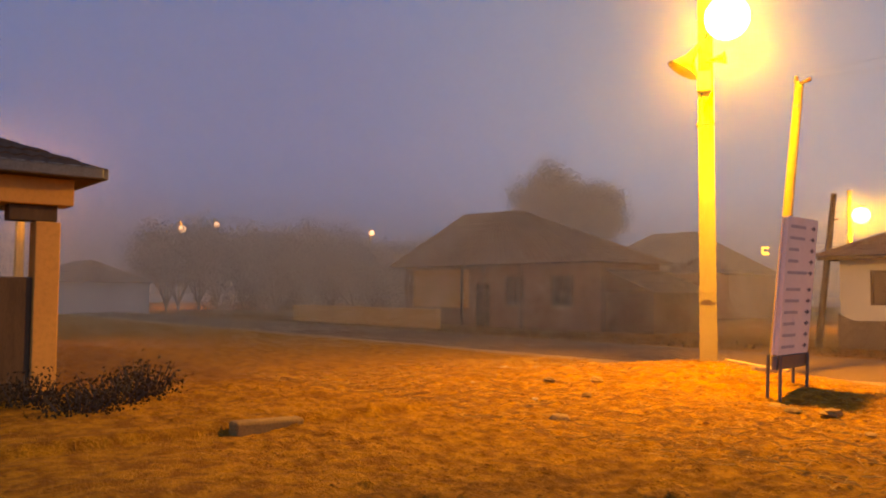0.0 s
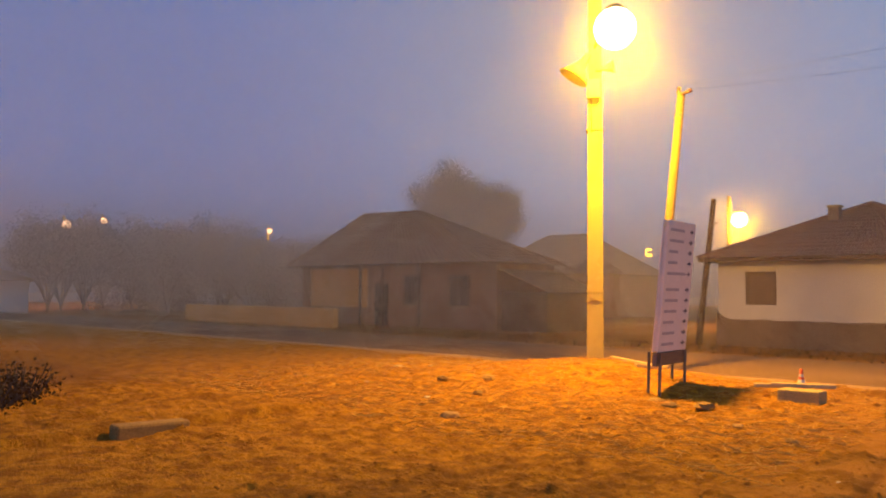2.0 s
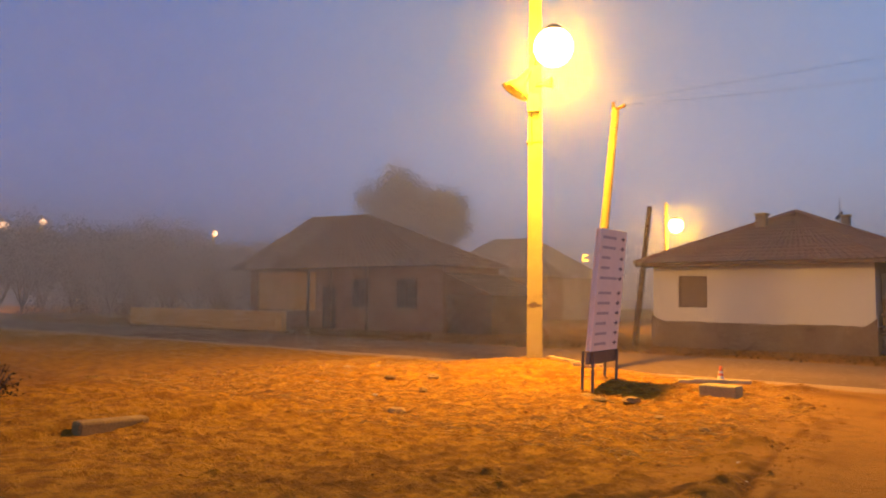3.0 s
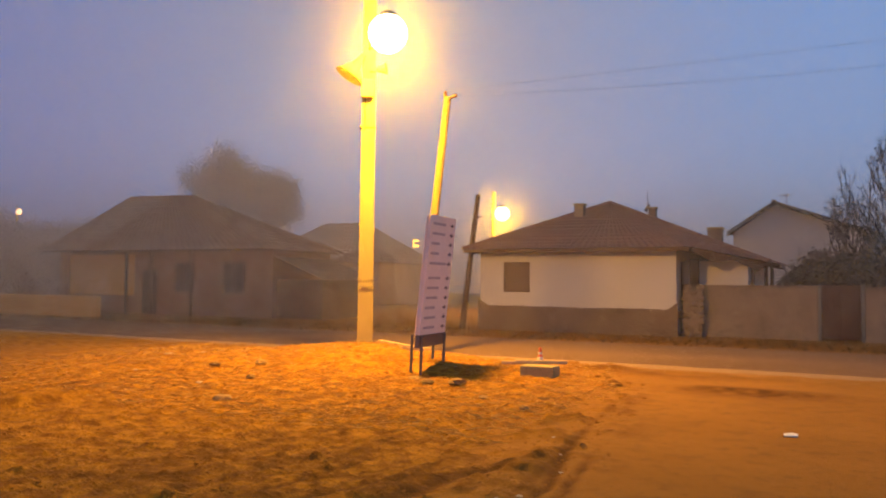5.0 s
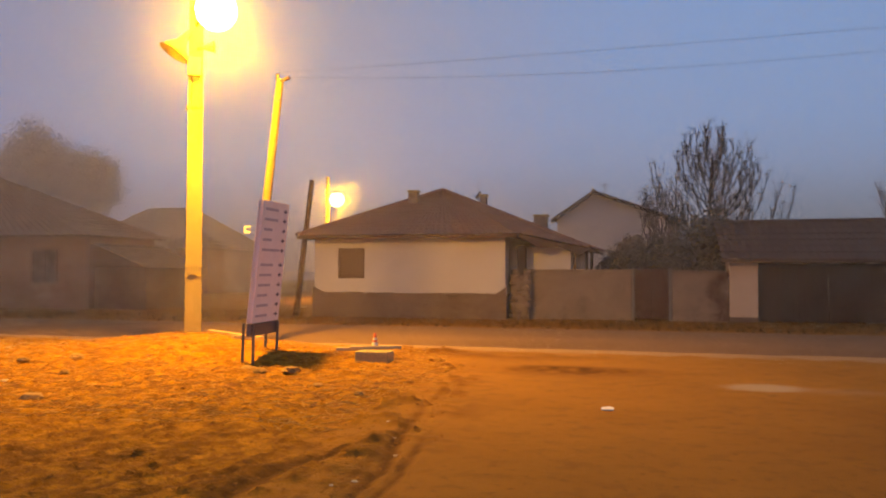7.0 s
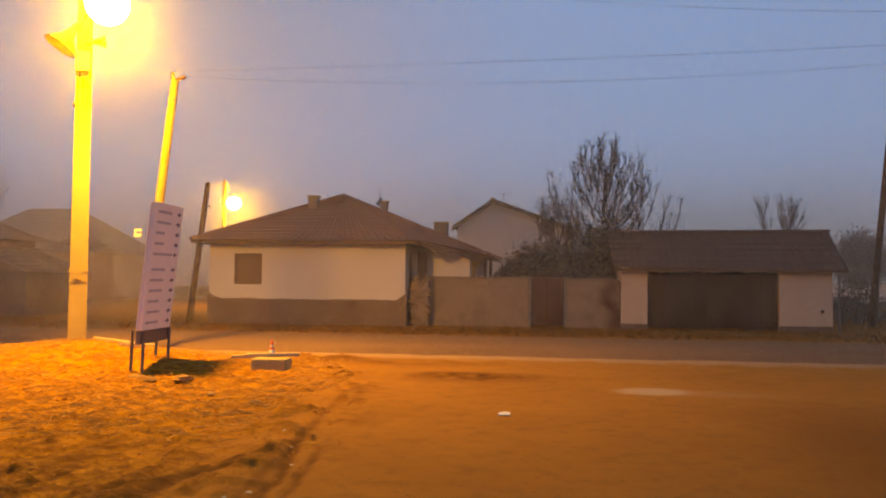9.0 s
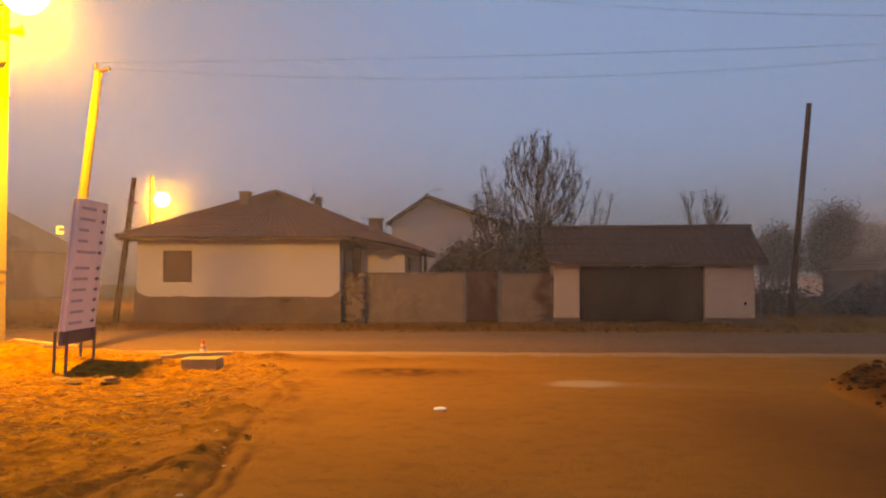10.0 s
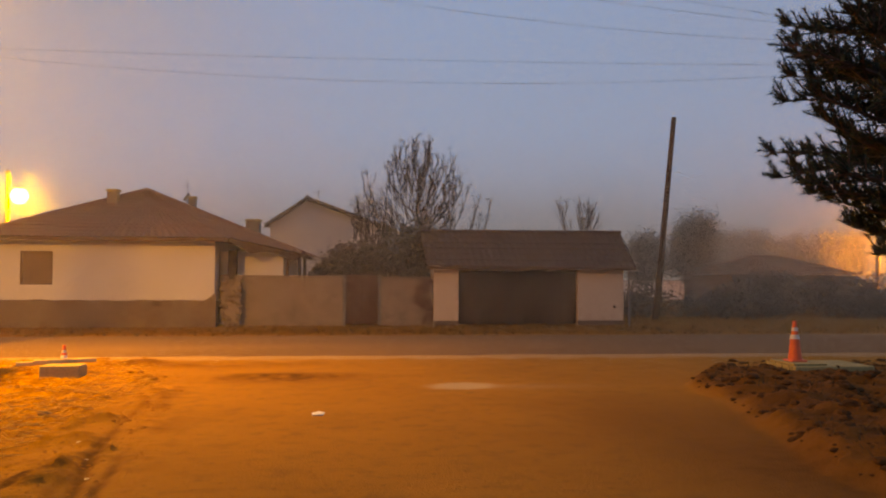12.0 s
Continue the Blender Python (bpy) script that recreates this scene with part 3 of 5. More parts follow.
far_lamp((-82.0, 33.3, 8.3), 0.45, 4500, "distant street lamp glowing through the mist")
far_lamp((-100.0, 45.2, 10.6), 0.4, 3000, "distant street lamp above bare trees")
far_lamp((-98.0, 69.0, 10.7), 0.4, 3000, "distant street lamp behind bare trees")
far_lamp((33.6, 47.3, 3.8), 0.36, 3600, "distant street lamp glowing beyond the pine tree")
far_lamp((-26.3, 6.1, 5.1), 0.4, 600, "street lamp hidden behind the porch roof")

end_pole, we0, we1 = street_pole((12.6, 16.5, 0.0), (12.6, 16.5), 7.2, 0.16, 0.12, CONCRETE, "concrete utility pole beyond the pine tree")


def wire(a, b, sag, label, r=0.0032):
    a, b = Vector(a), Vector(b)
    side = Vector((-(b - a).y, (b - a).x, 0)).normalized()
    vs, fs, n = [], [], 5
    for i in range(25):
        u = i / 24
        p = a.lerp(b, u) - Vector((0, 0, 4 * sag * u * (1 - u)))
        vs += [p + (side * math.cos(2 * math.pi * k / n) + Vector((0, 0, math.sin(2 * math.pi * k / n)))) * r for k in range(n)]
        if i:
            fs += [((i - 1) * n + k, (i - 1) * n + (k + 1) % n, i * n + (k + 1) % n, i * n + k) for k in range(n)]
    solo("overhead_wire", Build().add(vs, fs), WIRE, label, "wire", "overhead wires")


wire((px - 0.4, py, 8.68), (12.6, 16.4, 7.05), 0.75, "thin dark overhead wire sagging across the sky")
wire((px + 0.5, py, 8.95), (12.6, 16.3, 7.15), 0.35, "thin dark overhead wire sagging across the sky")
wire((px + 0.1, py, 9.4), (12.6, 16.5, 7.25), 0.2, "thin dark overhead wire sagging across the sky")
wire((wa1.x + 0.26, wa1.y - 0.05, wa1.z + 0.03), (12.6, 16.5, 6.55), 0.5, "thin dark overhead wire from the slim pole")
wire((wa1.x - 0.06, wa1.y, wa1.z + 0.17), (12.6, 16.6, 6.6), 0.1, "thin dark overhead wire from the slim pole")


# ---- roofs and houses ----
def tiled(build, a, b, c, d, col=0.24, row=0.36, lift=0.035):
    """A tiled slope over the quad a-b (eave) to d-c (top); c and d may meet."""
    a, b, c, d = (Vector(q) for q in (a, b, c, d))
    nrm = (b - a).cross(d - a).normalized()
    if nrm.z < 0:
        nrm.negate()
    cols, rows = max(2, int((b - a).length / col)), max(2, int(((d + c) / 2 - (a + b) / 2).length / row))
    rnd = random.Random(int(abs(a.x * 100 + b.y * 10)))
    grid = []
    for j in range(rows):
        for edge in (0, 1):
            v = (j + edge) / rows
            l, r = a.lerp(d, v), b.lerp(c, v)
            line = []
            wob = rnd.uniform(-0.012, 0.012)
            for i in range(cols * 2 + 1):
                p = l.lerp(r, i / (cols * 2))
                line.append(p + nrm * ((lift if i % 2 else 0.0) + (0.018 if edge == 0 else 0.0) + wob))
            grid.append(line)
    k = cols * 2 + 1
    base = [p for line in grid for p in line]
    fs = [(j * k + i, j * k + i + 1, (j + 1) * k + i + 1, (j + 1) * k + i) for j in range(len(grid) - 1) for i in range(k - 1)]
    build.add(base, fs)


def ridge_caps(parent, runs, mat, size=0.4):
    cap = Build()
    ring = [(0.13 * math.cos(t), 0.11 * math.sin(t) - 0.02) for t in np.linspace(0, math.pi, 6)]
    vs = [(x * s, y, z * s) for y, s in ((0, 1.05), (size, 0.92)) for x, z in ring]
    cap.add(vs, [(i, i + 1, 7 + i, 6 + i) for i in range(5)] + [(5, 4, 3, 2, 1, 0), (6, 7, 8, 9, 10, 11)])
    me = cap.mesh("ridge_tile")
    places = []
    for a, b in runs:
        a, b = Vector(a), Vector(b)
        n = max(1, int((b - a).length / (size * 0.9)))
        q = (b - a).to_track_quat("Y", "Z").to_matrix().to_4x4()
        for i in range(n):
            places.append(Matrix.Translation(a.lerp(b, i / n) + Vector((0, 0, 0.03))) @ q)
    pieces("ridge_tile", me, mat, parent, places)


def wall_x(build, x0, x1, y0, y1, z0, z1, holes=()):
    """A wall along x with rectangular openings (x0, x1, z0, z1)."""
    build.weld = True
    xs = sorted({x0, x1, *[h[0] for h in holes], *[h[1] for h in holes]})
    for a, b in zip(xs, xs[1:]):
        hs = sorted([h for h in holes if h[0] <= a and h[1] >= b], key=lambda h: h[2])
        z = z0
        for h in hs:
            if h[2] > z:
                build.box(a, b, y0, y1, z, h[2])
            z = h[3]
        if z < z1:
            build.box(a, b, y0, y1, z, z1)


def window_part(parent, x0, x1, y, z0, z1, mat=WINDOW_DARK, frame_mat=FRAME_BROWN):
    w = part("window", Build().box(x0, x1, y + 0.10, y + 0.12, z0, z1), mat, parent, "dark window with brown frame")
    fr = Build().box(x0, x0 + 0.07, y + 0.04, y + 0.098, z0, z1).box(x1 - 0.07, x1, y + 0.04, y + 0.098, z0, z1)
    fr.box(x0 + 0.07, x1 - 0.07, y + 0.04, y + 0.098, z0, z0 + 0.07).box(x0 + 0.07, x1 - 0.07, y + 0.04, y + 0.098, z1 - 0.07, z1)
    fr.box((x0 + x1) / 2 - 0.035, (x0 + x1) / 2 + 0.035, y + 0.05, y + 0.098, z0 + 0.07, z1 - 0.07)
    part("window_frame", fr, frame_mat, w, bevel=0.006)
    part("window_sill", Build().box(x0 - 0.06, x1 + 0.06, y - 0.07, y + 0.09, z0 - 0.05, z0), CONCRETE, w, bevel=0.008)
    return w


def chimney(parent, x, y, z0, z1, w=0.36, mat=GREY_PLASTER):
    c = part("chimney", Build().box(x - w / 2, x + w / 2, y - w / 2, y + w / 2, z0, z1), mat, parent, "rendered chimney", bevel=0.015)
    part("chimney_cap", Build().box(x - w / 2 - 0.05, x + w / 2 + 0.05, y - w / 2 - 0.05, y + w / 2 + 0.05, z1, z1 + 0.07), CONCRETE, c, bevel=0.01)
    return c


# the white house on the corner
X0, X1, Y0, Y1 = -11.87, -4.75, 27.0, 36.0
white_house = thing("house", (-8.3, 31.5, 0), "single-storey whitewashed house with a dark plinth and hipped tile roof", "house", "village houses")
wall = Build()
wall_x(wall, X0, X1, Y0, Y0 + 0.35, 0.86, 2.92, [(-10.95, -9.92, 1.40, 2.50)])
wall.box(X0, X0 + 0.35, Y0 + 0.35, Y1, 0.86, 2.92)
wall.box(X0 + 0.35, X1, Y1 - 0.35, Y1, 0.86, 2.92)
for a, b, c, d in ((Y0 + 0.35, 27.9, 0.86, 2.92), (27.9, 28.8, 0.86, 1.5), (27.9, 28.8, 2.55, 2.92), (28.8, Y1 - 0.35, 0.86, 2.92)):
    wall.box(X1 - 0.35, X1, a, b, c, d)
part("wall", wall, WHITEWASH, white_house, "whitewashed plaster wall")
part("plinth", Build().box(X0 - 0.05, X1 + 0.05, Y0 - 0.05, Y1 + 0.05, -0.2, 0.855), PLINTH, white_house, "dark damp plinth", bevel=0.03)
edge_v, edge_f = [], []
for i, x in enumerate(np.linspace(X0 - 0.055, X1 + 0.055, 64)):
    ends = max(0.0, 1 - (x - X0) / 0.45, 1 - (X1 - x) / 0.45)
    top = 0.90 + 0.05 * noise.noise((x * 1.1, 2, 0)) + 0.03 * noise.noise((x * 4.0, 5, 0)) + 0.22 * ends ** 2
    edge_v += [(x, Y0 - 0.062, -0.15), (x, Y0 - 0.062, top - 0.02), (x, Y0 - 0.004, top)]
    if i:
        k = 3 * i
        edge_f += [(k - 3, k, k + 1, k - 2), (k - 2, k + 1, k + 2, k - 1)]
part("plinth_face", Build().add(edge_v, edge_f), PLINTH, white_house, "damp render with a ragged upper edge")
win = part("window", Build().box(-10.95, -9.92, Y0 + 0.1, Y0 + 0.14, 1.40, 2.50), SHUTTER, white_house, "window closed by a brown blind")
wf = Build().box(-10.95, -10.88, Y0 + 0.03, Y0 + 0.098, 1.40, 2.5).box(-9.99, -9.92, Y0 + 0.03, Y0 + 0.098, 1.40, 2.5)
wf.box(-10.88, -9.99, Y0 + 0.03, Y0 + 0.098, 1.40, 1.47).box(-10.88, -9.99, Y0 + 0.03, Y0 + 0.098, 2.43, 2.5)
part("window_frame", wf, FRAME_BROWN, win, bevel=0.006)
side_win = part("window", Build().box(X1 - 0.2, X1 - 0.16, 27.9, 28.8, 1.5, 2.55), WINDOW_DARK, white_house, "dark side window")
part("window_frame", Build().box(X1 - 0.158, X1 - 0.06, 28.3, 28.38, 1.5, 2.55), FRAME_BROWN, side_win)
part("vent", Build().box(-6.75, -6.45, Y0 - 0.075, Y0 - 0.066, 0.70, 0.82), DARK_WOOD, white_house, "small dark vent hole")
APEX = (-8.15, 31.5, 5.0)
ea = [(X0 - 0.5, Y0 - 0.5, 2.95), (X1 + 0.5, Y0 - 0.5, 2.95), (X1 + 0.5, Y1 + 0.5, 2.95), (X0 - 0.5, Y1 + 0.5, 2.95)]
roof = Build()
PORCH_A, PORCH_B = (-1.95, 28.4, 2.50), (-1.75, Y1 + 0.5, 2.55)
for a, b in ((ea[0], ea[1]), (ea[1], PORCH_A), (PORCH_A, PORCH_B), (PORCH_B, ea[3]), (ea[3], ea[0])):
    tiled(roof, a, b, APEX, APEX)
roof_p = part("roof", roof, TILE, white_house, "brown clay tile hipped roof")
part("soffit", Build().box(X0 - 0.46, X1 + 0.46, Y0 - 0.46, Y1 + 0.46, 2.922, 2.945), OLD_WOOD, white_house)
fas = Build().box(X0 - 0.5, X1 + 0.5, Y0 - 0.50, Y0 - 0.465, 2.84, 2.95)
fas.box(X0 - 0.5, X0 - 0.465, Y0 - 0.46, Y1 + 0.46, 2.84, 2.95)
part("fascia", fas, OLD_WOOD, white_house, bevel=0.006)
ridge_caps(roof_p, [(e, APEX) for e in (ea[0], PORCH_A)], TILE)
chimney(white_house, -8.95, 30.0, 4.1, 4.8)
chimney(white_house, -6.9, 33.8, 3.6, 4.95, 0.3, GREY_PLASTER)
part("aerial_mast", Build().tube((-7.2, 34.2, 3.4), (-7.2, 34.2, 5.75), 0.02, 0.015, 6).tube((-7.32, 34.2, 4.9), (-7.1, 34.2, 5.2), 0.09, 0.05, 6), GREY_STEEL, white_house)

# the low side wing with its ragged porch roof
wing = thing("house_wing", (-3.4, 32, 0), "low whitewashed side wing with a ragged timber porch", "outbuilding")
part("wall", Build().box(X1 + 0.06, -2.6, 28.1, 35.0, -0.1, 2.55), WHITEWASH, wing, "whitewashed wall")
part("eave_board", Build().box(-2.02, -1.95, 28.7, 34.3, 2.40, 2.50), OLD_WOOD, wing)
for x, y in ((-2.12, 29.2), (-2.08, 31.4), (-2.48, 28.35)):
    part("post", Build().tube((x, y, 0), (x, y, 2.5 - (x + 2.1) * 0.2), 0.07, 0.06, 8), OLD_WOOD, wing)
rnd = random.Random(12)
for i in range(8):
    y = 28.5 + i * 0.8
    p, q = Vector((X1 + 0.06, y, 2.92)), Vector((-1.9 + rnd.uniform(-0.1, 0.15), y, 2.42))
    part("rafter", Build().tube(p, q, 0.05, 0.045, 4), OLD_WOOD, wing)
brd = Build().add([(-4.2, 26.62, 2.86), (-3.6, 27.15, 2.48), (-3.0, 27.6, 2.56), (-2.3, 28.2, 2.22), (-1.97, 28.47, 2.47), (-4.2, 26.6, 2.93)], [(0, 1, 2, 3, 4, 5)])
verge = part("verge_board", brd, OLD_WOOD, wing, "broken wooden verge boards")
vm = verge.modifiers.new("thick", "SOLIDIFY")
vm.thickness = 0.03
chimney(white_house, -4.3, 33.2, 3.2, 3.98, 0.55, GREY_PLASTER)

# the gabled house behind
gable_house = thing("house", (-1.8, 49, 0), "pale plastered gabled house with dark tile roof", "house", "village houses")
GL, GP, GR = (-5.2, 4.55), (-2.85, 6.15), (2.0, 4.4)
gw = Build()
gw.add([(GL[0] + 0.3, 45, -0.1), (GR[0] - 0.3, 45, -0.1), (GR[0] - 0.3, 45, GR[1] - 0.05), (GP[0], 45, GP[1] - 0.15), (GL[0] + 0.3, 45, GL[1] + 0.05),
        (GL[0] + 0.3, 53, -0.1), (GR[0] - 0.3, 53, -0.1), (GR[0] - 0.3, 53, GR[1] - 0.05), (GP[0], 53, GP[1] - 0.15), (GL[0] + 0.3, 53, GL[1] + 0.05)],
       [(0, 1, 2, 3, 4), (9, 8, 7, 6, 5), (0, 5, 6, 1), (1, 6, 7, 2), (4, 9, 5, 0), (2, 7, 8, 3), (3, 8, 9, 4)])
part("wall", gw, PALE_GREY, gable_house, "pale plaster gable wall")
gr = Build()
tiled(gr, (GL[0], 53.4, GL[1]), (GL[0], 44.6, GL[1]), (GP[0], 44.6, GP[1]), (GP[0], 53.4, GP[1]))
tiled(gr, (GR[0], 44.6, GR[1]), (GR[0], 53.4, GR[1]), (GP[0], 53.4, GP[1]), (GP[0], 44.6, GP[1]))
g_roof = part("roof", gr, TILE_DARK, gable_house, "dark tile roof")
vb = Build()
for (ax, az), (bx, bz) in ((GL, GP), (GP, GR)):
    vb.add([(ax, 44.55, az - 0.16), (bx, 44.55, bz - 0.16), (bx, 44.55, bz + 0.06), (ax, 44.55, az + 0.06), (ax, 44.99, az - 0.16), (bx, 44.99, bz - 0.16), (bx, 44.99, bz + 0.06), (ax, 44.99, az + 0.06)],
           [(0, 1, 2, 3), (7, 6, 5, 4), (0, 4, 5, 1), (3, 2, 6, 7), (0, 3, 7, 4), (1, 5, 6, 2)])
part("verge_board", vb, DARK_WOOD, gable_house)
ridge_caps(g_roof, [((GP[0], 44.6, GP[1]), (GP[0], 53.4, GP[1]))], TILE_DARK)
part("aerial_mast", Build().tube((-2.3, 46, 5.6), (-2.3, 46, 6.75), 0.025, 0.02, 6).tube((-2.65, 46, 6.6), (-1.95, 46, 6.65), 0.02, 0.02, 6), GREY_STEEL, gable_house)

# the garden wall and its gate
FY = 27.75
garden_wall = thing("garden_wall", (-0.5, FY, 0), "plastered garden wall with patches fallen off", "wall")
gwb = Build().box(-4.69, -0.50, FY, FY + 0.25, -0.1, 1.68)
part("wall_panel", gwb, GREY_PLASTER, garden_wall, "grey-brown rendered wall panel", bevel=0.02)
part("wall_panel", Build().box(0.82, 2.62, FY, FY + 0.25, -0.1, 1.66), GREY_PLASTER, garden_wall, "grey-brown rendered wall panel", bevel=0.02)
part("coping", Build().box(-4.69, -0.50, FY - 0.04, FY + 0.29, 1.682, 1.74), GREY_PLASTER, garden_wall, bevel=0.012)
part("coping", Build().box(0.82, 2.55, FY - 0.04, FY + 0.29, 1.662, 1.71), GREY_PLASTER, garden_wall, bevel=0.012)
brick_mesh = Build().box(-0.12, 0.12, -0.06, 0.06, -0.033, 0.033).mesh("brick")
rnd = random.Random(5)
spots = []
for j in range(21):
    for i in range(3):
        x = 2.02 + 0.25 * i + (0.125 if j % 2 else 0)
        z = 0.06 + 0.078 * j
        if abs(x - 2.35 - 0.25 * math.sin(j * 0.35)) < 0.27:
            spots.append(pose(x, FY + 0.035 + rnd.uniform(-0.01, 0.008), z, 0, 0, rnd.uniform(-2, 2)))
pieces("brick", brick_mesh, BRICK, garden_wall, spots)
gate = thing("gate", (0.16, FY, 0), "closed brown painted sheet metal gate", "gate")
part("gate_post", Build().box(-0.498, -0.40, FY - 0.03, FY + 0.2, -0.1, 1.78), GREY_STEEL, gate, bevel=0.008)
part("gate_post", Build().box(0.72, 0.818, FY - 0.03, FY + 0.2, -0.1, 1.78), GREY_STEEL, gate, bevel=0.008)
for i in range(2):
    x = -0.395 + i * 0.556
    leaf = part("gate_leaf", Build().box(x, x + 0.55, FY + 0.04, FY + 0.07, 0.06, 1.76), RUST, gate, "brown sheet metal leaf", bevel=0.005)
    rib = Build()
    for k in range(5):
        rib.box(x + 0.05 + k * 0.1, x + 0.07 + k * 0.1, FY + 0.025, FY + 0.038, 0.1, 1.72)
    part("rib", rib, RUST, leaf)
part("gate_handle", Build().box(0.20, 0.23, FY - 0.01, FY + 0.02, 0.9, 1.05), GREY_STEEL, gate)
# the rough stone pier at the house corner, with an old post on it
pillar = thing("stone_pier", (-4.3, 27.5, 0), "rough crumbling stone pier with a dark timber post", "pier")
part("pier_core", Build().box(-4.62, -3.98, 27.42, 27.70, -0.1, 1.56), GREY_PLASTER, pillar, bevel=0.05)
part("post", Build().box(-4.40, -4.10, 27.46, 27.68, 1.50, 2.60), DARK_WOOD, pillar, bevel=0.02)
stone_meshes = [Build().lump((0, 0, 0), 0.15, random.Random(8 + k), 0.7).mesh("stone") for k in range(3)]
rnd = random.Random(4)
for k, me in enumerate(stone_meshes):
    spots = [pose(-4.58 + 0.185 * i + rnd.uniform(-0.05, 0.05), 27.40 + rnd.uniform(-0.03, 0.04), 0.08 + 0.2 * j + rnd.uniform(-0.04, 0.04), 90 + rnd.uniform(-15, 15), rnd.uniform(0, 360), 0) @ Matrix.Diagonal((rnd.uniform(0.6, 1.1), rnd.uniform(0.4, 0.8), rnd.uniform(0.5, 0.8), 1)) for i in range(4) for j in range(9 - (i == 0)) if (i + j + rnd.randrange(2)) % 3 == k]
    pieces("stone", me, (PLINTH, PLINTH, GREY_PLASTER)[k], pillar, spots if k < 2 else spots[::3])

# the roadside shed with board doors
shed = thing("shed", (6.3, 29.4, 0), "low plastered shed with wide dark board doors", "shed")
SY = 27.7
part("pier", Build().box(2.66, 3.56, SY, SY + 0.4, -0.1, 2.05), CREAM, shed, "cream plaster pier", bevel=0.02)
part("pier", Build().box(7.88, 9.58, SY, SY + 0.4, -0.1, 2.05), CREAM, shed, "cream plaster pier", bevel=0.02)
part("wall", Build().box(2.66, 2.96, SY + 0.4, 31.0, -0.1, 2.05).box(9.28, 9.58, SY + 0.4, 31.0, -0.1, 2.05).box(2.96, 9.28, 30.7, 31.0, -0.1, 2.05), CREAM, shed)
for x0, x1 in ((2.66, 3.56), (7.88, 9.58)):
    part("splash_band", Build().box(x0 - 0.01, x1 + 0.01, SY - 0.012, SY - 0.002, -0.1, 0.17), PLINTH, shed, "damp stained band at the pier's foot", bevel=0.004)
part("lintel", Build().box(3.4, 8.05, SY + 0.02, SY + 0.3, 2.052, 2.14), OLD_WOOD, shed, "old wooden beam", bevel=0.01)
for x in (2.7, 9.3):
    gab = Build()
    gab.add([(x, SY + 0.1, 2.055), (x, 30.95, 2.055), (x, 29.3, 3.25), (x + 0.25, SY + 0.1, 2.055), (x + 0.25, 30.95, 2.055), (x + 0.25, 29.3, 3.25)], [(0, 1, 2), (5, 4, 3), (0, 3, 4, 1), (1, 4, 5, 2), (2, 5, 3, 0)])
    part("gable_wall", gab, CREAM, shed)
sr = Build()
tiled(sr, (2.4, SY - 0.35, 2.10), (9.95, SY - 0.35, 2.06), (10.0, 29.3, 3.40), (2.3, 29.3, 3.36))
tiled(sr, (10.0, 31.3, 2.06), (2.3, 31.3, 2.10), (2.3, 29.3, 3.36), (10.0, 29.3, 3.40))
s_roof = part("roof", sr, TILE_DARK, shed, "dark brown tile roof with a wavy ridge")
ridge_caps(s_roof, [((2.3, 29.3, 3.36), (10.0, 29.3, 3.40))], TILE_DARK)
part("eave_board", Build().box(2.4, 9.95, SY - 0.36, SY - 0.325, 1.98, 2.08), OLD_WOOD, shed)
plank_mesh = Build().box(-0.087, 0.087, -0.012, 0.012, 0, 1.92).mesh("plank")
rnd = random.Random(3)
for k in range(2):
    x = 3.58 + k * 2.15
    door = part("door", Build().box(x, x + 2.14, SY + 0.22, SY + 0.25, 0.25, 0.37).box(x, x + 2.14, SY + 0.22, SY + 0.25, 1.5, 1.62), DARK_WOOD, shed, "dark board door")
    pieces("plank", plank_mesh, DARK_WOOD, door, [pose(x + 0.09 + 0.178 * i, SY + 0.2 + rnd.uniform(-0.006, 0.006), 0.03 + rnd.uniform(-0.03, 0.03), 0, 0, 0) for i in range(12)])
part("downpipe", Build().tube((9.75, SY - 0.1, 0), (9.75, SY - 0.1, 2.0), 0.04, 0.04, 8), GREY_STEEL, shed)
part("wall_hook", Build().box(9.2, 9.28, SY - 0.06, SY - 0.004, 0.62, 0.72), DARK_WOOD, shed)

# the ochre house far along the road
ochre = thing("house", (-31, 33, 0), "low ochre house with a wide brown tile roof in the mist", "house", "village houses")
HX0, HX1, HY0, HY1 = -37.6, -23.2, 29.0, 33.6
ow = Build()
wall_x(ow, HX0, HX1, HY0, HY0 + 0.35, 0.0, 3.15, [(-36.9, -32.0, 0.9, 3.0), (-29.3, -28.0, 1.1, 2.6), (-26.2, -24.8, 1.1, 2.6)])
ow.box(HX0, HX0 + 0.3, HY0 + 0.35, HY1, 0, 3.15).box(HX1 - 0.3, HX1, HY0 + 0.35, HY1, 0, 3.15)
part("wall", ow, DIM_PLASTER, ochre, "dim brown plaster wall")
# warm lamplight put into the panel's colour; the wall around it is dimmer
part("wall_panel", Build().box(-36.9, -32.0, HY0 + 0.05, HY0 + 0.3, 0.9, 3.0), OCHRE, ochre, "plaster panel coloured as if lit by a warm lamp", bevel=0.02)
for x in (-29.3, -26.2):
    window_part(ochre, x, x + 1.3, HY0, 1.1, 2.6)
part("door", Build().box(-31.4, -30.4, HY0 - 0.05, HY0 - 0.01, 0.0, 2.2), DARK_WOOD, ochre, "dark wooden door", bevel=0.01)
for x in (-31.7, -30.0, -27.4):
    part("porch_post", Build().tube((x, HY0 - 0.8, 0), (x, HY0 - 0.8, 3.1), 0.08, 0.07, 8), OLD_WOOD, ochre)
oroof = Build()
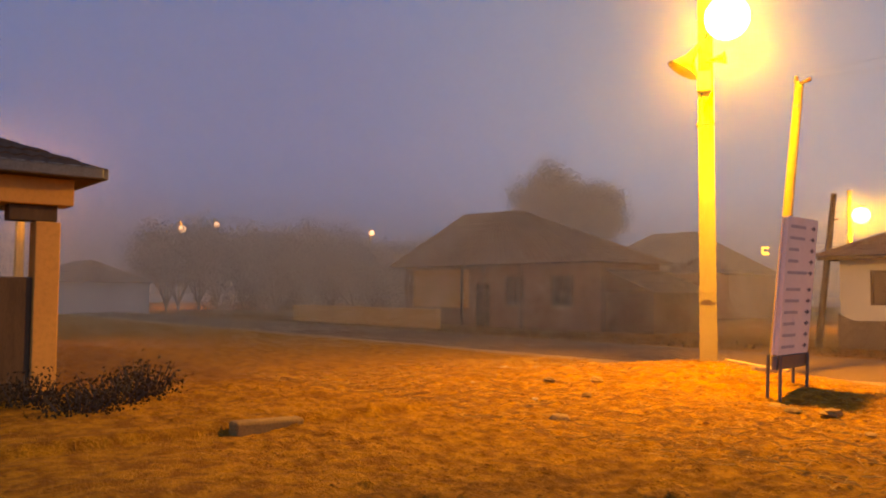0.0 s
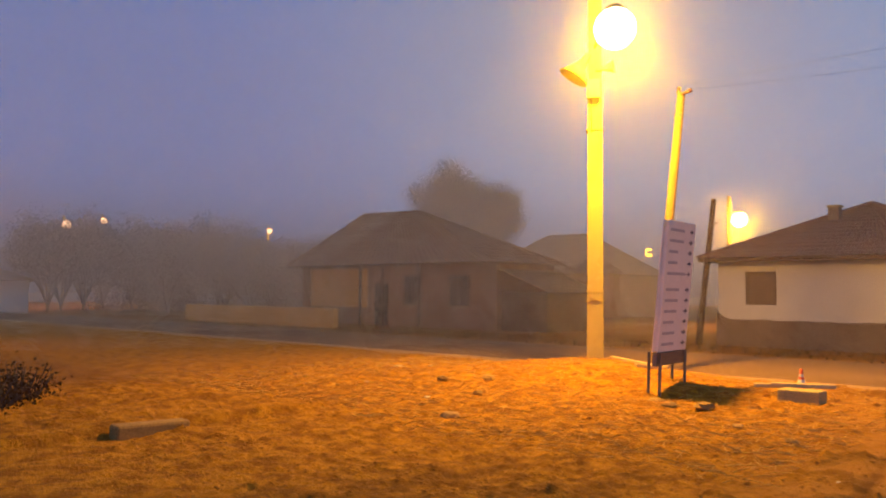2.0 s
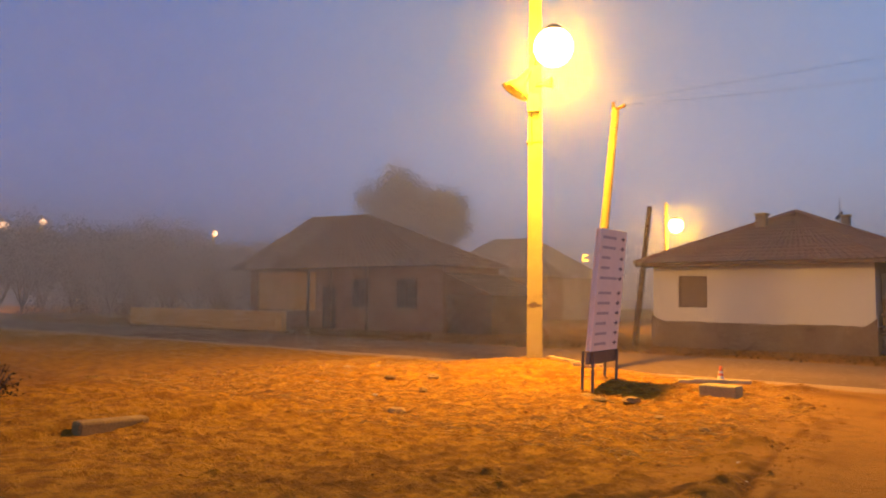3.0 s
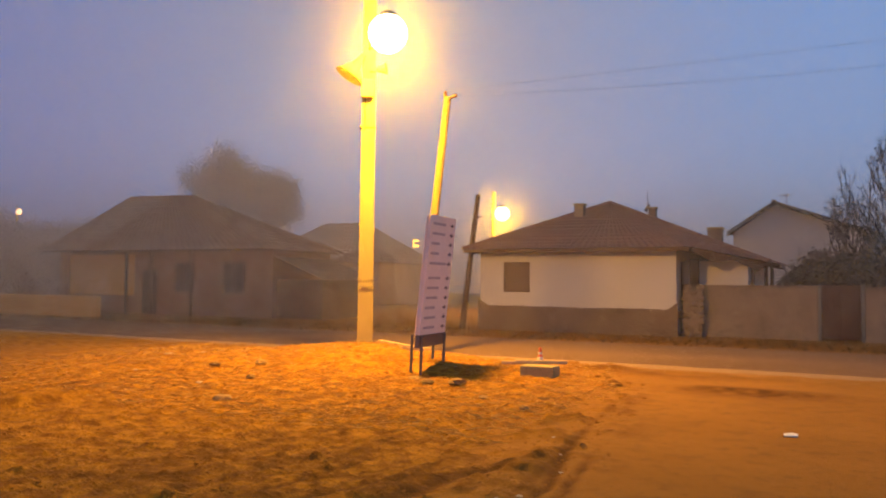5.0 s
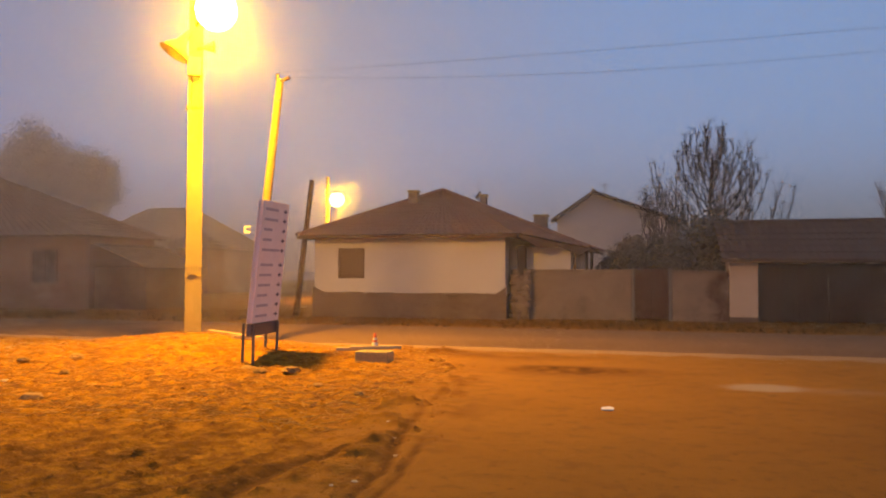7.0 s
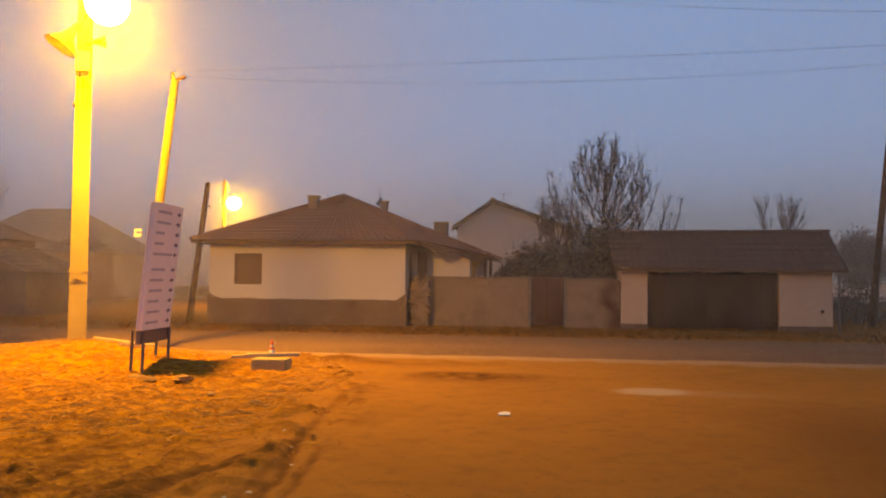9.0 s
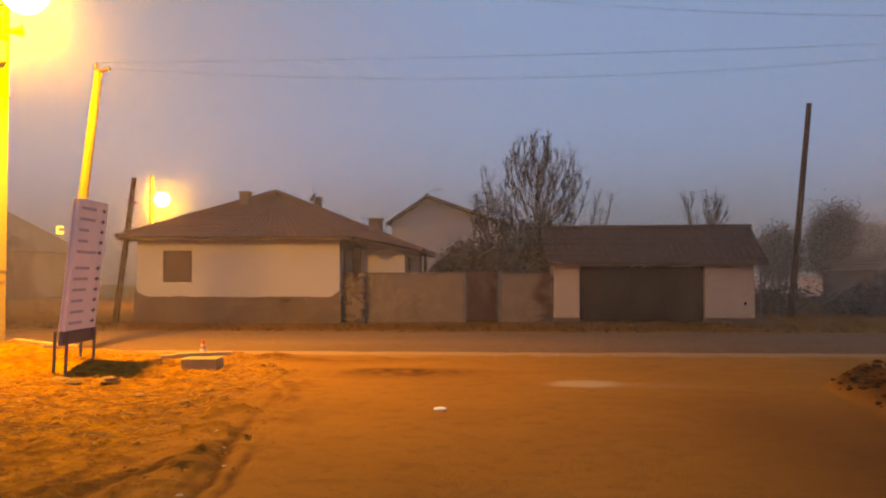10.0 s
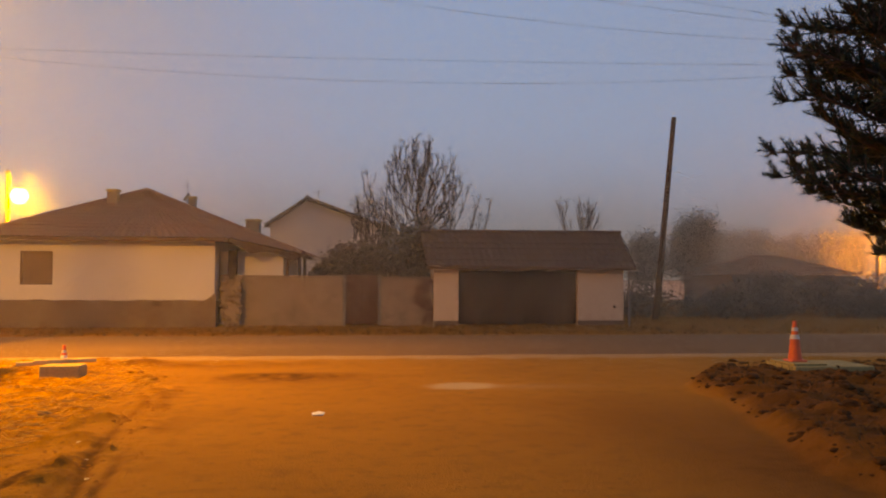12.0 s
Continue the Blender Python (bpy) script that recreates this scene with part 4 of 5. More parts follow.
oe = [(HX0 - 0.6, HY0 - 1.0, 3.15), (HX1 + 0.6, HY0 - 1.0, 3.15), (HX1 + 0.6, HY1 + 0.6, 3.15), (HX0 - 0.6, HY1 + 0.6, 3.15)]
ra, rb = (-34.8, 31.2, 6.3), (-30.4, 31.2, 6.2)
tiled(oroof, oe[0], oe[1], rb, ra, 0.4, 0.5)
tiled(oroof, oe[2], oe[3], ra, rb, 0.4, 0.5)
tiled(oroof, oe[1], oe[2], rb, rb, 0.4, 0.5)
tiled(oroof, oe[3], oe[0], ra, ra, 0.4, 0.5)
part("roof", oroof, TILE_FAR, ochre, "brown tile roof")
chimney(ochre, -36.0, 31.6, 4.6, 5.8, 0.5)
annex = thing("lean_to", (-21.9, 31.2, 0), "dark boarded lean-to against the ochre house", "outbuilding")
lean = Build()
tiled(lean, (-20.3, 29.0, 1.75), (-20.3, 33.8, 1.75), (-23.15, 33.8, 2.85), (-23.15, 29.0, 2.85), 0.4, 0.5)
part("roof", lean, TILE_DARK, annex, "sagging dark tile roof")
part("wall", Build().box(-23.15, -20.6, 29.3, 29.5, -0.1, 1.8).box(-20.8, -20.6, 29.5, 33.5, -0.1, 1.8), OLD_WOOD, annex, "brown board wall")
solo("garden_wall", Build().box(-43.0, -29.5, 24.6, 24.9, -0.1, 0.95), OCHRE, "low pale roadside wall along the street", "wall", bevel=0.03, at=(-36, 24.7, 0))


def plain_house(at, w, d, eave, peak, label, mat=GREY_PLASTER, tile=TILE_FAR, turn=0.0):
    ob = thing("house", at, label, "house", "village houses", turn=turn)
    b = Build()
    wall_x(b, -w / 2, w / 2, -d / 2, -d / 2 + 0.3, 0, eave, [(-w / 4 - 0.5, -w / 4 + 0.5, 1.0, 2.2), (w / 4 - 0.5, w / 4 + 0.5, 1.0, 2.2)])
    b.box(-w / 2, -w / 2 + 0.3, -d / 2 + 0.3, d / 2, 0, eave).box(w / 2 - 0.3, w / 2, -d / 2 + 0.3, d / 2, 0, eave).box(-w / 2 + 0.3, w / 2 - 0.3, d / 2 - 0.3, d / 2, 0, eave)
    part("wall", b, mat, ob, local=True)
    for s in (-1, 1):
        wd = part("window", Build().box(s * w / 4 - 0.5, s * w / 4 + 0.5, -d / 2 + 0.15, -d / 2 + 0.18, 1.0, 2.2), WINDOW_DARK, ob, local=True)
        part("window_frame", Build().box(s * w / 4 - 0.03, s * w / 4 + 0.03, -d / 2 + 0.1, -d / 2 + 0.148, 1.0, 2.2), FRAME_BROWN, wd, local=True)
    r = Build()
    o = 0.5
    e = [(-w / 2 - o, -d / 2 - o, eave), (w / 2 + o, -d / 2 - o, eave), (w / 2 + o, d / 2 + o, eave), (-w / 2 - o, d / 2 + o, eave)]
    p, q = (-w / 2 + d / 2.2, 0, peak), (w / 2 - d / 2.2, 0, peak)
    if p[0] > q[0]:
        p = q = (0, 0, peak)
    tiled(r, e[0], e[1], q, p, 0.5, 0.6), tiled(r, e[2], e[3], p, q, 0.5, 0.6)
    tiled(r, e[1], e[2], q, q, 0.5, 0.6), tiled(r, e[3], e[0], p, p, 0.5, 0.6)
    part("roof", r, tile, ob, local=True)
    return ob


plain_house((-36.5, 55.0, 0), 12, 9, 3.2, 6.6, "hazy house with hipped roof behind the poles", DIM_PLASTER)
plain_house((26.5, 49.0, 0), 8, 7, 1.9, 3.2, "dim low house among hedges in the mist", GREY_PLASTER, TILE_FAR)
plain_house((-70.0, 20.0, 0), 12, 7, 2.4, 4.2, "pale low house far along the road", WHITEWASH)
solo("far_wall", Build().box(20.5, 30.5, 60.0, 60.4, -0.1, 1.55), WHITEWASH, "long low whitewashed wall beyond the field", "wall", bevel=0.03, at=(25, 60, 0))

# the porch at the near left end of the lot
porch = thing("porch_building", (-15.2, 1.0, 0), "small plastered building with a deep tiled porch", "house", "village houses")
part("wall", Build().box(-18.5, -14.3, -3.0, 2.6, -0.1, 3.1), OCHRE, porch, "ochre plaster wall")
part("column", Build().box(-13.62, -13.28, 3.45, 3.80, -0.1, 2.72), OCHRE, porch, "square plaster column", bevel=0.02)
part("column", Build().box(-13.62, -13.28, -2.6, -2.25, -0.1, 2.72), OCHRE, porch, "square plaster column", bevel=0.02)
# the porch's inner shade is put into this wall's dark colour
part("parapet", Build().box(-13.57, -13.33, -2.248, 3.448, -0.1, 1.9), OLD_WOOD, porch, "porch wall coloured dark for the shaded porch", bevel=0.02)
part("beam", Build().box(-13.7, -13.2, -3.0, 3.95, 2.96, 3.36), OCHRE, porch, "ochre porch beam", bevel=0.02)
part("bracket", Build().box(-13.6, -13.3, 3.1, 3.75, 2.722, 2.958), OLD_WOOD, porch, bevel=0.015)
part("fascia", Build().box(-19.2, -12.95, 4.28, 4.36, 3.37, 3.55).box(-12.98, -12.9, -3.6, 4.278, 3.37, 3.55), GREY_STEEL, porch, "grey metal eave gutter", bevel=0.02)
prf = Build()
pe = [(-19.2, -3.6, 3.5), (-12.9, -3.6, 3.5), (-12.9, 4.35, 3.5), (-19.2, 4.35, 3.5)]
pr0, pr1 = (-16.05, -0.6, 4.75), (-16.05, 1.3, 4.75)
tiled(prf, pe[1], pe[2], pr1, pr0), tiled(prf, pe[3], pe[0], pr0, pr1), tiled(prf, pe[2], pe[3], pr1, pr1), tiled(prf, pe[0], pe[1], pr0, pr0)
part("roof", prf, TILE_DARK, porch, "dark tile roof")
part("soffit", Build().box(-19.1, -12.99, -3.5, 4.27, 3.362, 3.4), OLD_WOOD, porch)


# ---- trees and plants ----
def branches(build, rnd, a, d, length, r, depth, spread, tips, up=0.25, sides=5):
    """A limb that bends and forks; tips gathers the ends."""
    d = d.normalized()
    p = a
    segs = 3
    for i in range(segs):
        d = (d + Vector((rnd.gauss(0, 0.10), rnd.gauss(0, 0.10), rnd.gauss(0, 0.06) + up * 0.2))).normalized()
        q = p + d * length / segs
        build.tube(p, q, r * (1 - 0.25 * i / segs), r * (1 - 0.25 * (i + 1) / segs), sides if depth > 1 else 3, False)
        if depth > 0 and i >= 1:
            for _ in range(rnd.choice((1, 1, 2))):
                e = Vector((rnd.gauss(0, 1), rnd.gauss(0, 1), rnd.gauss(0, 0.4))).normalized()
                branches(build, rnd, q, d * (1 - spread) + e * spread + Vector((0, 0, up)), length * rnd.uniform(0.55, 0.8), r * 0.55, depth - 1, spread, tips, up, sides)
        p = q
    tips.append((p, d))
    if depth > 0:
        branches(build, rnd, p, d, length * 0.7, r * 0.6, depth - 1, spread, tips, up, sides)


def leaf_cloud(build, rnd, tips, per, reach, size):
    for p, d in tips:
        for _ in range(per):
            c = p + Vector((rnd.gauss(0, reach), rnd.gauss(0, reach), rnd.gauss(0, reach)))
            u = Vector((rnd.gauss(0, 1), rnd.gauss(0, 1), rnd.gauss(0, 1))).normalized() * size * rnd.uniform(0.6, 1.3)
            w = u.orthogonal().normalized() * size * rnd.uniform(0.4, 0.8)
            build.add([c - u, c + w, c + u, c - w], [(0, 1, 2, 3)])


def tree(at, height, seed, label, stems=1, depth=4, spread=0.45, up=0.25, leaves=2, leaf=0.05, reach=0.1, trunk=0.3, thick=0.13, bark=BARK, foliage=DRY_LEAF, group="trees", width=0.0):
    ob = thing("tree", at, label, "tree", group)
    rnd, t, tips = random.Random(seed), Build(), []
    a = Vector(at)
    fork = a + Vector((0, 0, height * trunk))
    t.tube(a - Vector((0, 0, 0.2)), fork, thick, thick * 0.8, 9, False)
    for k in range(stems):
        ang = 2 * math.pi * (k + rnd.random() * 0.5) / stems
        d = Vector((math.cos(ang) * 0.45, math.sin(ang) * 0.45, 1.0)) if stems > 1 else Vector((0, 0, 1))
        branches(t, rnd, fork, d, height * (1 - trunk) * 0.36, thick * 0.7, depth, spread, tips, up)
    top = max(v[2] for v in t.v) - at[2]
    k = height / top
    offs = sorted(math.hypot(p[0] - at[0], p[1] - at[1]) for p in t.v)
    kx = width / 2 / offs[int(len(offs) * 0.97)] if width else k
    fit = lambda p: (at[0] + (p[0] - at[0]) * kx, at[1] + (p[1] - at[1]) * kx, at[2] + (p[2] - at[2]) * k)
    t.v = [fit(p) for p in t.v]
    part("trunk", t, bark, ob, "bare trunk and limbs")
    c = Build()
    leaf_cloud(c, rnd, [(Vector(fit(p)), d) for p, d in tips], leaves, reach, leaf)
    part("crown", c, foliage, ob, "sparse withered leaves")
    return ob


def upright_tree(at, height, half, seed, label):
    """A pear-like bare tree: a leader, and limbs that sweep out and turn upwards."""
    ob = thing("tree", at, label, "tree", "trees")
    rnd, t, tips = random.Random(seed), Build(), []
    a = Vector(at)
    p, r = a - Vector((0, 0, 0.2)), 0.15
    knots = []
    for i in range(14):
        q = a + Vector((rnd.gauss(0, 0.04), rnd.gauss(0, 0.04), height * (i + 1) / 14))
        t.tube(p, q, r, r * 0.86, 7, False)
        knots.append((q, r))
        p, r = q, r * 0.86
    tips.append((p, Vector((0, 0, 1))))
    for k in range(64):
        f = 0.16 + 0.74 * k / 64 + rnd.uniform(-0.02, 0.02)
        base, br = knots[min(13, int(f * 14))]
        ang = k * 2.399 + rnd.uniform(-0.4, 0.4)
        reach = half * (1.12 - 1.02 * f) * rnd.uniform(0.7, 1.1)
        out = Vector((math.cos(ang), math.sin(ang), 0))
        p, n = base.copy(), 7
        rise = (0.40 * height * (1.1 - 0.6 * f)) * rnd.uniform(0.8, 1.2)
        rr = max(0.02, br * 0.5)
        for i in range(n):
            u0, u1 = i / n, (i + 1) / n
            step = out * reach * (math.sin(u1 * 1.5) - math.sin(u0 * 1.5)) + Vector((rnd.gauss(0, 0.03), rnd.gauss(0, 0.03), rise * (u1 ** 1.4 - u0 ** 1.4)))
            q = p + step
            t.tube(p, q, rr * (1 - 0.75 * u0), rr * (1 - 0.75 * u1), 5, False)
            if i >= 1:
                for _ in range(3):
                    d = (step.normalized() * 0.5 + Vector((rnd.gauss(0, 0.26), rnd.gauss(0, 0.26), rnd.uniform(0.5, 1.1)))).normalized()
                    e = q + d * rnd.uniform(0.25, 0.65)
                    t.tube(q, e, 0.012, 0.006, 3, False)
                    tips.append((e, d))
                    for _ in range(2):
                        d2 = (d + Vector((rnd.gauss(0, 0.4), rnd.gauss(0, 0.4), rnd.uniform(0.0, 0.5)))).normalized()
                        g = q.lerp(e, rnd.uniform(0.4, 0.9))
                        h = g + d2 * rnd.uniform(0.12, 0.35)
                        t.tube(g, h, 0.007, 0.004, 3, False)
                        if rnd.random() < 0.35:
                            tips.append((h, d2))
            p = q
    part("trunk", t, BARK, ob, "bare trunk and limbs")
    c = Build()
    leaf_cloud(c, rnd, [q for q in tips if rnd.random() < 0.5], 3, 0.05, 0.045)
    part("crown", c, DRY_LEAF, ob, "sparse withered leaves")
    return ob


upright_tree((2.4, 31.8, 0), 6.0, 3.25, 11, "bare tree with upright limbs behind the garden wall")
tree((9.7, 34.5, 0), 5.3, 21, "small bare tree behind the shed roof", stems=3, depth=3, spread=0.45, up=0.25, leaves=1, leaf=0.05, reach=0.06, trunk=0.3, thick=0.09, width=2.2)
tree((0.6, 33.5, 0), 5.3, 31, "thin bare tree behind the garden wall", stems=3, depth=3, spread=0.4, up=0.25, leaves=2, leaf=0.05, reach=0.08, trunk=0.35, thick=0.07, width=1.6)
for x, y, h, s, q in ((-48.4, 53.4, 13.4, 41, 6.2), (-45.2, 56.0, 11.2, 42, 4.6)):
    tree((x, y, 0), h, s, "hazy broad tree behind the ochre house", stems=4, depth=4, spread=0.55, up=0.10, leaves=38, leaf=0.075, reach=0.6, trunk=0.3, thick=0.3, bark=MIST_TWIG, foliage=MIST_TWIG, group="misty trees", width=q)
rnd = random.Random(77)
for k in range(15):
    az = radians(-69 + k * 1.3 + rnd.uniform(-0.4, 0.4))
    dist = rnd.uniform(65, 82)
    tall = (0.048, 0.062) if k > 8 else (0.065, 0.098)
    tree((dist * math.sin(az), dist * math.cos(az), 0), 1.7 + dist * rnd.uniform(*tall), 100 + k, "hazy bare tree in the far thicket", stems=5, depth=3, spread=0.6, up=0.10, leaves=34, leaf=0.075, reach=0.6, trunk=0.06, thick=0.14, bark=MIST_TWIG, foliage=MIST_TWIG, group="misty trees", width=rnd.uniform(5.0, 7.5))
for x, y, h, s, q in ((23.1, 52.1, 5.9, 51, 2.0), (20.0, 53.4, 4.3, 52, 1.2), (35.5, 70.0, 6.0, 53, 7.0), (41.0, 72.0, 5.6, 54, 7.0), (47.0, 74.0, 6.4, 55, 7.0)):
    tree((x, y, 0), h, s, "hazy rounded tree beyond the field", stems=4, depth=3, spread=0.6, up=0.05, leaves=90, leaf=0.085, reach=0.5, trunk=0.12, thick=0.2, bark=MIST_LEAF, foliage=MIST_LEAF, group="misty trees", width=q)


def thicket(name, spots, label, mat, seed, leaf=0.06, per=260, sticks=14):
    """Shrubs: upright stems and a ragged mass of small leaves."""
    ob = thing(name, (spots[0][0], spots[0][1], 0), label, "shrub")
    rnd, st, lv = random.Random(seed), Build(), Build()
    for x, y, r, h in spots:
        for _ in range(sticks):
            a, rr = rnd.uniform(0, 6.28), r * math.sqrt(rnd.random())
            b = Vector((x + rr * math.cos(a), y + rr * math.sin(a), h * rnd.uniform(0.6, 1.1)))
            st.tube((x + 0.3 * rr * math.cos(a), y + 0.3 * rr * math.sin(a), -0.05), b, 0.015, 0.006, 4, False)
        tips = []
        for _ in range(per):
            a, rr, u = rnd.uniform(0, 6.28), r * math.sqrt(rnd.random()), rnd.random()
            z = h * u * (1 - 0.35 * (rr / r) ** 2)
            tips.append((Vector((x + rr * math.cos(a), y + rr * math.sin(a), z)), Vector((0, 0, 1))))
        leaf_cloud(lv, rnd, tips, 5, 0.10, leaf)
    part("stem", st, BARK, ob, kind="stuff")
    part("foliage", lv, mat, ob, kind="stuff")
    return ob


thicket("evergreen_shrub", [(0.1, 30.2, 1.0, 3.2), (1.4, 29.8, 1.1, 3.9), (2.4, 29.6, 0.9, 4.1), (-0.6, 31.0, 0.8, 3.1), (2.1, 28.7, 0.5, 2.2), (-1.2, 30.6, 0.6, 2.5), (1.0, 29.0, 0.8, 2.7)], "dense dark shrub spilling over the garden wall", HEDGE, 61, 0.07, 1000, 24)
thicket("hedge", [(12.0 + 1.6 * i, 34.0 + 2.2 * math.sin(i * 1.7), 1.4, 1.2 + 0.25 * math.sin(i * 2.3)) for i in range(9)], "low dark tangled hedge beside the field", HEDGE, 62, 0.09, 150, 10)
thicket("hedge", [(19.0 + 2.0 * i, 37.0 + 1.6 * math.sin(i * 2.1), 1.8, 1.7 + 0.5 * math.sin(i * 1.3)) for i in range(9)], "tall dark tangled hedge beside the road", HEDGE, 63, 0.11, 200, 12)
thicket("hedge", [(24.0 + 2.6 * i, 44.0 + 1.6 * math.sin(i * 1.1), 2.2, 2.0 + 0.4 * math.sin(i * 2.9)) for i in range(8)], "tall dark hedge in the mist", HEDGE, 64, 0.14, 200, 8)
thicket("far_thicket", [(-72.0 + 3.6 * i, 34.0 + 1.6 * i + 1.8 * math.sin(i * 1.9), 3.2, 4.0 + 1.0 * math.sin(i * 2.7)) for i in range(9)], "tangled brown thicket far along the road", MIST_TWIG, 66, 0.09, 500, 16)
thicket("dry_weed_patch", [(-12.3, 4.3, 0.6, 0.5), (-11.7, 3.7, 0.5, 0.4), (-12.8, 4.9, 0.5, 0.6), (-12.7, 3.3, 0.5, 0.5)], "patch of dry brown weeds by the porch", WEED, 65, 0.03, 160, 40)

# painted mist: a glowing backdrop ring, then threads that stand in for haze
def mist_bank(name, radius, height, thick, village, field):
    """Haze painted as a self-glowing ring, thinning upwards; village and field are its colours to the left and right.
    """
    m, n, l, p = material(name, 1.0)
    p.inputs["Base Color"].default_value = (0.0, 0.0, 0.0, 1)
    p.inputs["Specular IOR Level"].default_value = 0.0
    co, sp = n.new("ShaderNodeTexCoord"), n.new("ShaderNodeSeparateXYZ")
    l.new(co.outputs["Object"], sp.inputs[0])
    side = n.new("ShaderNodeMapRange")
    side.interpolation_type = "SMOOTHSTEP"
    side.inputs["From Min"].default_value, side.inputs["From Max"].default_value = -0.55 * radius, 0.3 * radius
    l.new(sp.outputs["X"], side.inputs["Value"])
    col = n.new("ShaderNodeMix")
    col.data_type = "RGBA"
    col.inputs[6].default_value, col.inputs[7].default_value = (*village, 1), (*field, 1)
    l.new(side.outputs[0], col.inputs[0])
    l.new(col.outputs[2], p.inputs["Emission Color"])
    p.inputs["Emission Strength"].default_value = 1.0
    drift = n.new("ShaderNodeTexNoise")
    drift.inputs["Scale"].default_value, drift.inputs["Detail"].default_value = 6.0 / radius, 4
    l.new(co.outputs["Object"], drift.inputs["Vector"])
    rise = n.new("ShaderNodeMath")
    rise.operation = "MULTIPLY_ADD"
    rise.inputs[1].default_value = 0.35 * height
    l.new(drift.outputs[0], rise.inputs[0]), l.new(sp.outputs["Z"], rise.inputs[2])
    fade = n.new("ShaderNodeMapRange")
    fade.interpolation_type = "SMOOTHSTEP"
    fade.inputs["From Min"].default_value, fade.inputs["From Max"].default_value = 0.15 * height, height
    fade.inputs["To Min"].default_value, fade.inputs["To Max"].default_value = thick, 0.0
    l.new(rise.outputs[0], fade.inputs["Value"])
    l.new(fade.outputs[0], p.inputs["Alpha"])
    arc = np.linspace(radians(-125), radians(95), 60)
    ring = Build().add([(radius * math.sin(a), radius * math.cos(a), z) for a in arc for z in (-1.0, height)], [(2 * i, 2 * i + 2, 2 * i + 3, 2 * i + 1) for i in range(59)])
    solo("backdrop", ring, m, "self-glowing backdrop ring painted as grey evening mist", "backdrop", kind="structure", smooth=True)


mist_bank("far_mist_glow", 130, 24.0, 1.0, (0.115, 0.085, 0.092), (0.125, 0.128, 0.142))


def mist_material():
    """For mesh threads that stand in for fog: they scatter as much light forwards as back."""
    m = bpy.data.materials.new("haze_threads")
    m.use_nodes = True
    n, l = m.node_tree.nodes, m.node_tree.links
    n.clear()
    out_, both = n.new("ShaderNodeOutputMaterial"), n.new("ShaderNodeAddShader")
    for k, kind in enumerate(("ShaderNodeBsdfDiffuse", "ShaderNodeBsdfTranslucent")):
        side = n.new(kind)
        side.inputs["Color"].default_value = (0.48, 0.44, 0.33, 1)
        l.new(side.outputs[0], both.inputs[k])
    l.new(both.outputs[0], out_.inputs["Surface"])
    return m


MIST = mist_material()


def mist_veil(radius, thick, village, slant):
    """A stand-in for haze: a curtain of hair-fine slanting mesh threads, close together, that cover the share 'thick'
    of what lies behind;
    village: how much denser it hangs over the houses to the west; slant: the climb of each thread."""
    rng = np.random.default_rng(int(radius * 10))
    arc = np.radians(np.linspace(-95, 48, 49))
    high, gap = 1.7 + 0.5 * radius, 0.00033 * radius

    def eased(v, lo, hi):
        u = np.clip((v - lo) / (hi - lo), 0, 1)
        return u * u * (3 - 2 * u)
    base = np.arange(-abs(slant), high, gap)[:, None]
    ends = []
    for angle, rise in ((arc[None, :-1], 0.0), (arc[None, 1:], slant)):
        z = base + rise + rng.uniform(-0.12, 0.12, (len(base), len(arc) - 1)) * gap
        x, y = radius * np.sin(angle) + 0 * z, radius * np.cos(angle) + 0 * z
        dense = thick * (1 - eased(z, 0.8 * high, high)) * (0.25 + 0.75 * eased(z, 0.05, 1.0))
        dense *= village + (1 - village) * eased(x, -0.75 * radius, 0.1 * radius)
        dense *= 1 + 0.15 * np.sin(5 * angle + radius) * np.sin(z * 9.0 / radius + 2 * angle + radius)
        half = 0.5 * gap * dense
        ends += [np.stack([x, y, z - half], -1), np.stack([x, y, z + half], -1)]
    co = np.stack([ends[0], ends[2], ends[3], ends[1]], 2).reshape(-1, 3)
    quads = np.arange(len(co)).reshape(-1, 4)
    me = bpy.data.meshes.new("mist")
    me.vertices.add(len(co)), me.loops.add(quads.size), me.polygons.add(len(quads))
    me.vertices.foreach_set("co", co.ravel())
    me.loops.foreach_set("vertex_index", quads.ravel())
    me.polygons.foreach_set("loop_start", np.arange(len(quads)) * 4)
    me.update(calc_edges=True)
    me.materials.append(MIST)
    tagged(new("mist", me), "curtain of fine mesh threads standing in for evening haze", "mist", kind="stuff")


# the nearest two bracket the street lamp, so their lit threads form its halo
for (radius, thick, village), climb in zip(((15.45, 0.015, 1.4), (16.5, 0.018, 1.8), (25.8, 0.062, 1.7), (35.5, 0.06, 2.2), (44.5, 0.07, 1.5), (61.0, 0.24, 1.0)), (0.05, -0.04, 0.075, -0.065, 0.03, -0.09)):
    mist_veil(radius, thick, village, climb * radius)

# the pine at the track's edge
pine = thing("pine_tree", (6.75, 7.7, ground_z(6.75, 7.7)), "dark green pine tree with upturned shoots", "tree", "trees")
rnd = random.Random(9)
pt, pn = Build(), Build()
PX, PY = 6.75, 7.7
pt.tube((PX, PY, 0.0), (PX + 0.05, PY, 7.0), 0.16, 0.03, 10, False)


